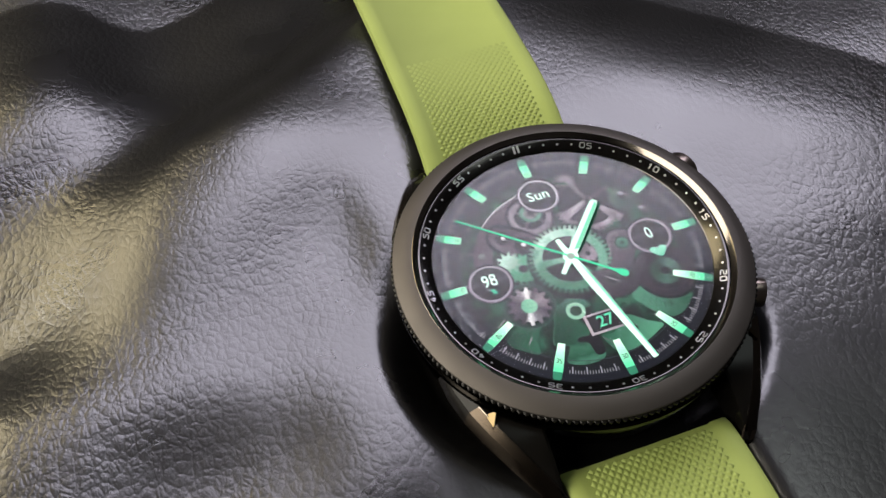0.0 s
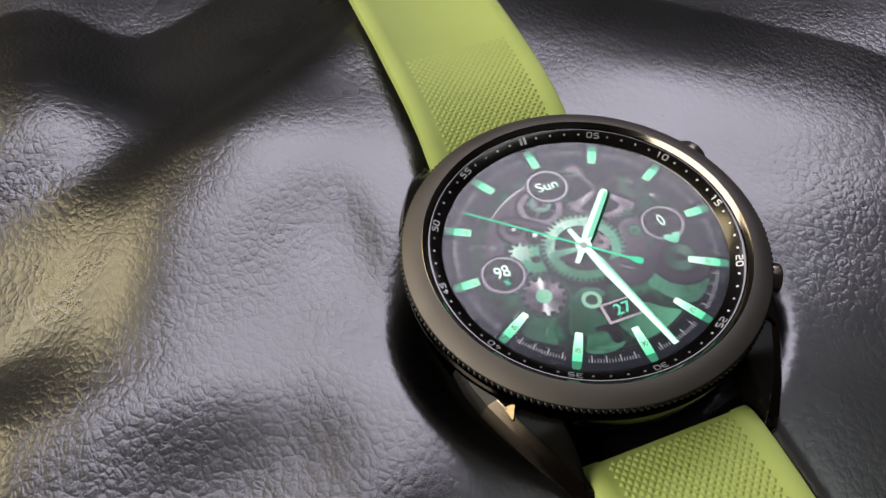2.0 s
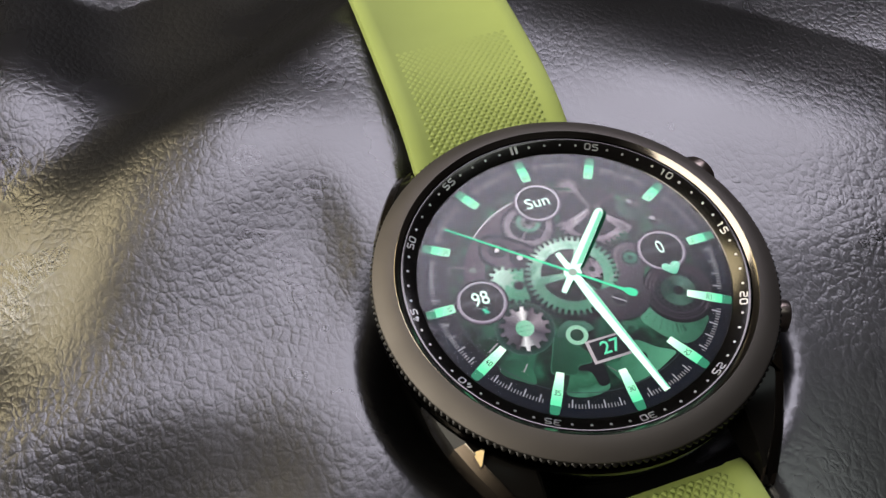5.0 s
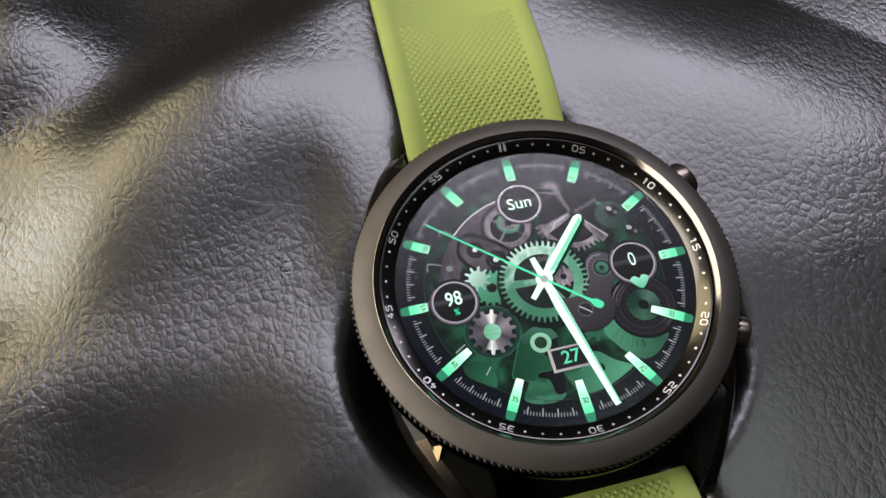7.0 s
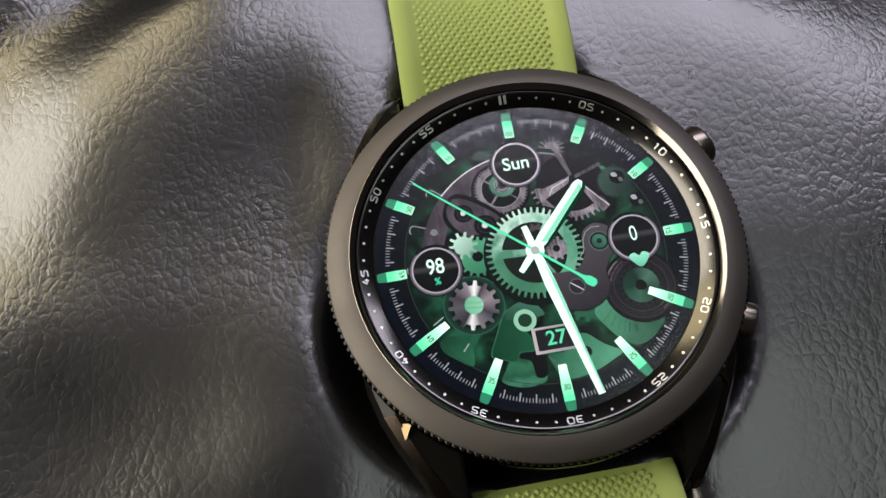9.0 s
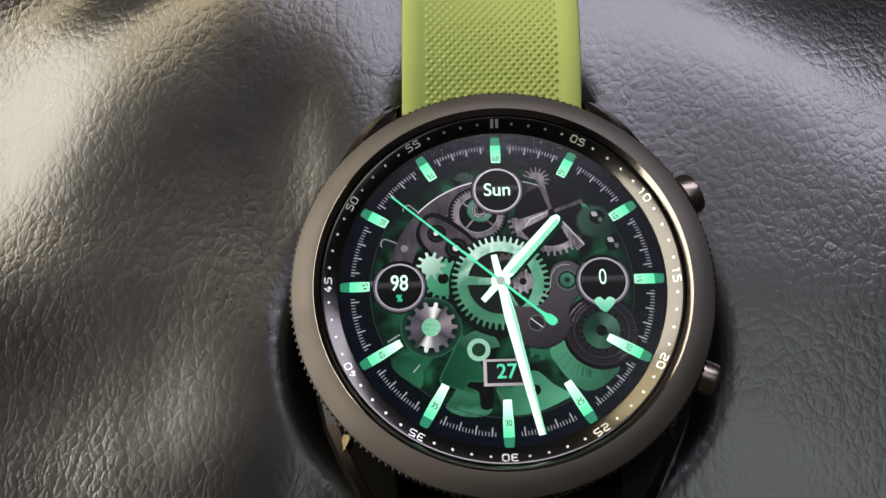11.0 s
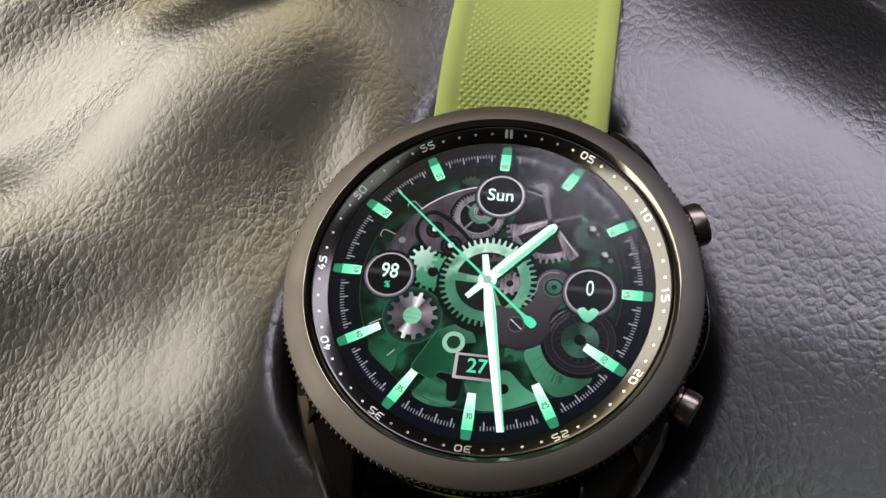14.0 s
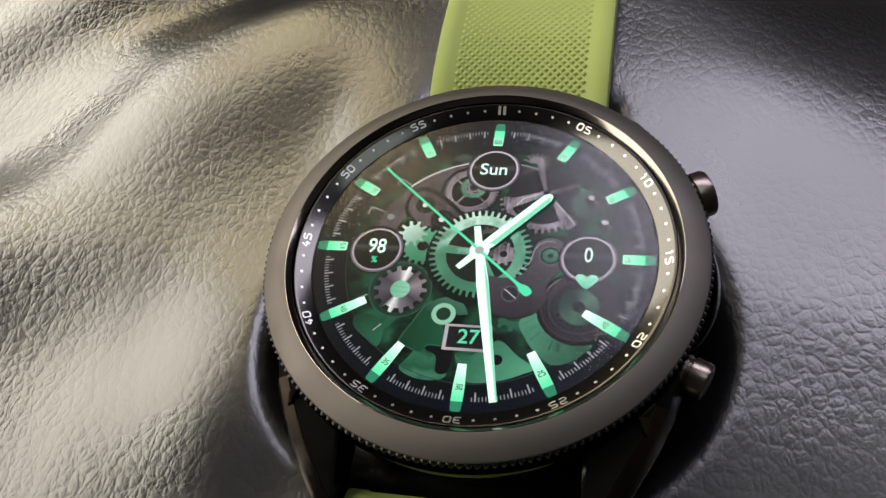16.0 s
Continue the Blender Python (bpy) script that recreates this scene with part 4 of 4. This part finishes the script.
text("date_number", "27", 2.15, pose(0.1 * MM, -9.5 * MM, dz()), lit("date_green", (0.12, 0.8, 0.45)), screen, 1.0, 0.03)
# counters
m_ringlit = lit("counter_ring", (0.75, 0.72, 0.78), (0.3, 0.27, 0.33), rot=-1.57, centre=(0, 5), size=30)
for c, body, size, wide, fat in (((0.0, 10.8), "Sun", 2.15, 0.98, 0.02), ((-10.9, -0.05), "98", 2.45, 0.8, 0.02), ((10.75, -0.05), "0", 2.5, 0.72, -0.01)):
    draw("counter_shade", disc(2.95, 64, c), m_black)
    draw("counter_ring", annulus(2.42, 2.8, 40, 320, c=c), lit("counter_rim", (0.12, 0.1, 0.13)) if c[0] == 0 else bpy.data.materials["counter_rim"])
    draw("counter_ring", annulus(2.42, 2.6, c=c), m_ringlit)
    draw("counter_face", disc(2.4, 64, c), lit("counter_face_%s" % body, (0.003, 0.004, 0.005), (0.04, 0.04, 0.045), rot=1.57, centre=c, size=4.8, stops=[(0.0, (0.002, 0.003, 0.003)), (0.45, (0.003, 0.004, 0.004)), (0.56, (0.05, 0.047, 0.055)), (0.64, (0.003, 0.004, 0.004)), (1.0, (0.002, 0.003, 0.003))]))
    LEVEL[0] += 1
    up = 0.35 if body != "Sun" else 0.0
    text("counter_text", body, size, pose(c[0] * MM, (c[1] + up) * MM, dz()), m_digit, screen, wide, fat)
text("percent_sign", "%", 1.05, pose(-10.9 * MM, -1.35 * MM, dz()), m_cyan, screen, 0.9, 0.03)
draw("heart", curved([(10.75, -2.2), (11.2, -1.85), (11.75, -2.05), (11.75, -2.55), (10.75, -3.5), (9.75, -2.55), (9.75, -2.05), (10.3, -1.85)]), lit("heart_green", (0.1, 0.55, 0.33), (0.4, 0.9, 0.68), rot=1.57, centre=(10.75, -2.6), size=2))
# minute track
LEVEL[0] += 1
tick_l, tick_s = None, None
for k in range(300):
    a = k * 1.2
    if min(a % 30, 30 - a % 30) < 4.0:
        continue
    if k % 5 == 0:
        if tick_l is None:
            tick_l = draw("tick", line(0, 15.25, 0, 16.15, 0.13), m_track, step=False)
            tick_l.matrix_basis = pose(0, 0, 0, 0, 0, -a)
        else:
            share(tick_l, pose(0, 0, 0, 0, 0, -a))
    elif tick_s is None:
        tick_s = draw("tick", line(0, 15.7, 0, 16.15, 0.1), lit("tick_dim", (0.3, 0.3, 0.33)), step=False)
        tick_s.matrix_basis = pose(0, 0, 0, 0, 0, -a)
    else:
        share(tick_s, pose(0, 0, 0, 0, 0, -a))
# hour indexes with their numbers
for k in range(12):
    a, low = 30 * k, 4 <= k <= 8
    r0 = 12.4 if low else 14.05
    turn = pose(0, 0, 0, 0, 0, -a)
    w0, w1 = (0.42, 0.56) if low else (0.5, 0.56)
    LEVEL[0] += 1
    ob = draw("hour_index", poly([(-w0, r0), (w0, r0), (w1, 14.8), (0.56, 16.2), (-0.56, 16.2), (-w1, 14.8)]), m_index, step=False)
    ob.matrix_basis = turn
    tip = draw("index_tip", poly([(-0.56, 16.2), (0.56, 16.2), (0.5, 17.0), (0.36, 17.2), (-0.36, 17.2), (-0.5, 17.0)]), m_tip, step=False)
    tip.matrix_basis = turn
    LEVEL[0] += 1
    number = make("index_number", *number_shape("%02d" % (k * 5 or 60), 0.24, 0.52, 0.085, 0.08), m_ink, screen, smooth=0)
    number.matrix_basis = turn @ pose(0, (14.55 if not low else 14.75) * MM, dz(), 0, 0, 180 if low else 0)


# pointers
def pointer(name, angle, shape, material, label=""):
    ob = draw(name, shape, material, label)
    ob.matrix_basis = pose(-0.1 * MM, 0.2 * MM, 0, 0, 0, -angle)
    return ob


hour = [(-0.3, -2.9), (0.3, -2.9), (0.42, 0), (0.62, 1.5), (0.55, 9.2), (0.25, 9.8), (-0.25, 9.8), (-0.55, 9.2), (-0.62, 1.5), (-0.42, 0)]
minute = [(-0.32, -3.0), (0.32, -3.0), (0.42, 0), (0.62, 4.0), (0.36, 16.6), (-0.36, 16.6), (-0.62, 4.0), (-0.42, 0)]
pointer("pointer_shadow", 43.5, poly([(x * 1.25 + 0.15, y) for x, y in hour]), m_ink)
pointer("hour_pointer", 42.5, poly(hour), m_pointer, "pale green hour pointer")
pointer("hour_pointer_facet", 42.5, poly([(0.06, 1.2), (0.6, 1.6), (0.53, 9.2), (0.06, 9.5)]), m_pointer_side)
pointer("minute_pointer", 168, poly(minute), m_pointer, "pale green minute pointer")
pointer("minute_pointer_facet", 168, poly([(-0.6, 4.0), (-0.36, 16.5), (-0.2, 16.5), (-0.3, 1.2)]), m_pointer_side)
pointer("hub", 0, disc(1.0, 40), m_pointer)
pointer("second_pointer", 311, poly([(-0.14, 0), (0.14, 0), (0.09, 15.4), (-0.09, 15.4)]), m_second, "thin mint second pointer")
pointer("second_tail", 311, curved([(-0.13, 0.5), (0.13, 0.5), (0.16, -5.2), (0.48, -6.4), (0.42, -7.2), (0, -7.4), (-0.42, -7.2), (-0.48, -6.4), (-0.16, -5.2)]), m_second)
pointer("hub_cap", 0, disc(0.48, 32), m_hub)

# the glass over the display
crystal = make("crystal", *disc(17.4, 128, z=0.94), GLASS, watch, "clear glass crystal", 0)
if crystal.data.polygons[0].normal.z < 0:
    crystal.data.flip_normals()
crystal.visible_shadow = False
for part in (bezel, ring, crystal):
    part.location.y = 0.18 * MM
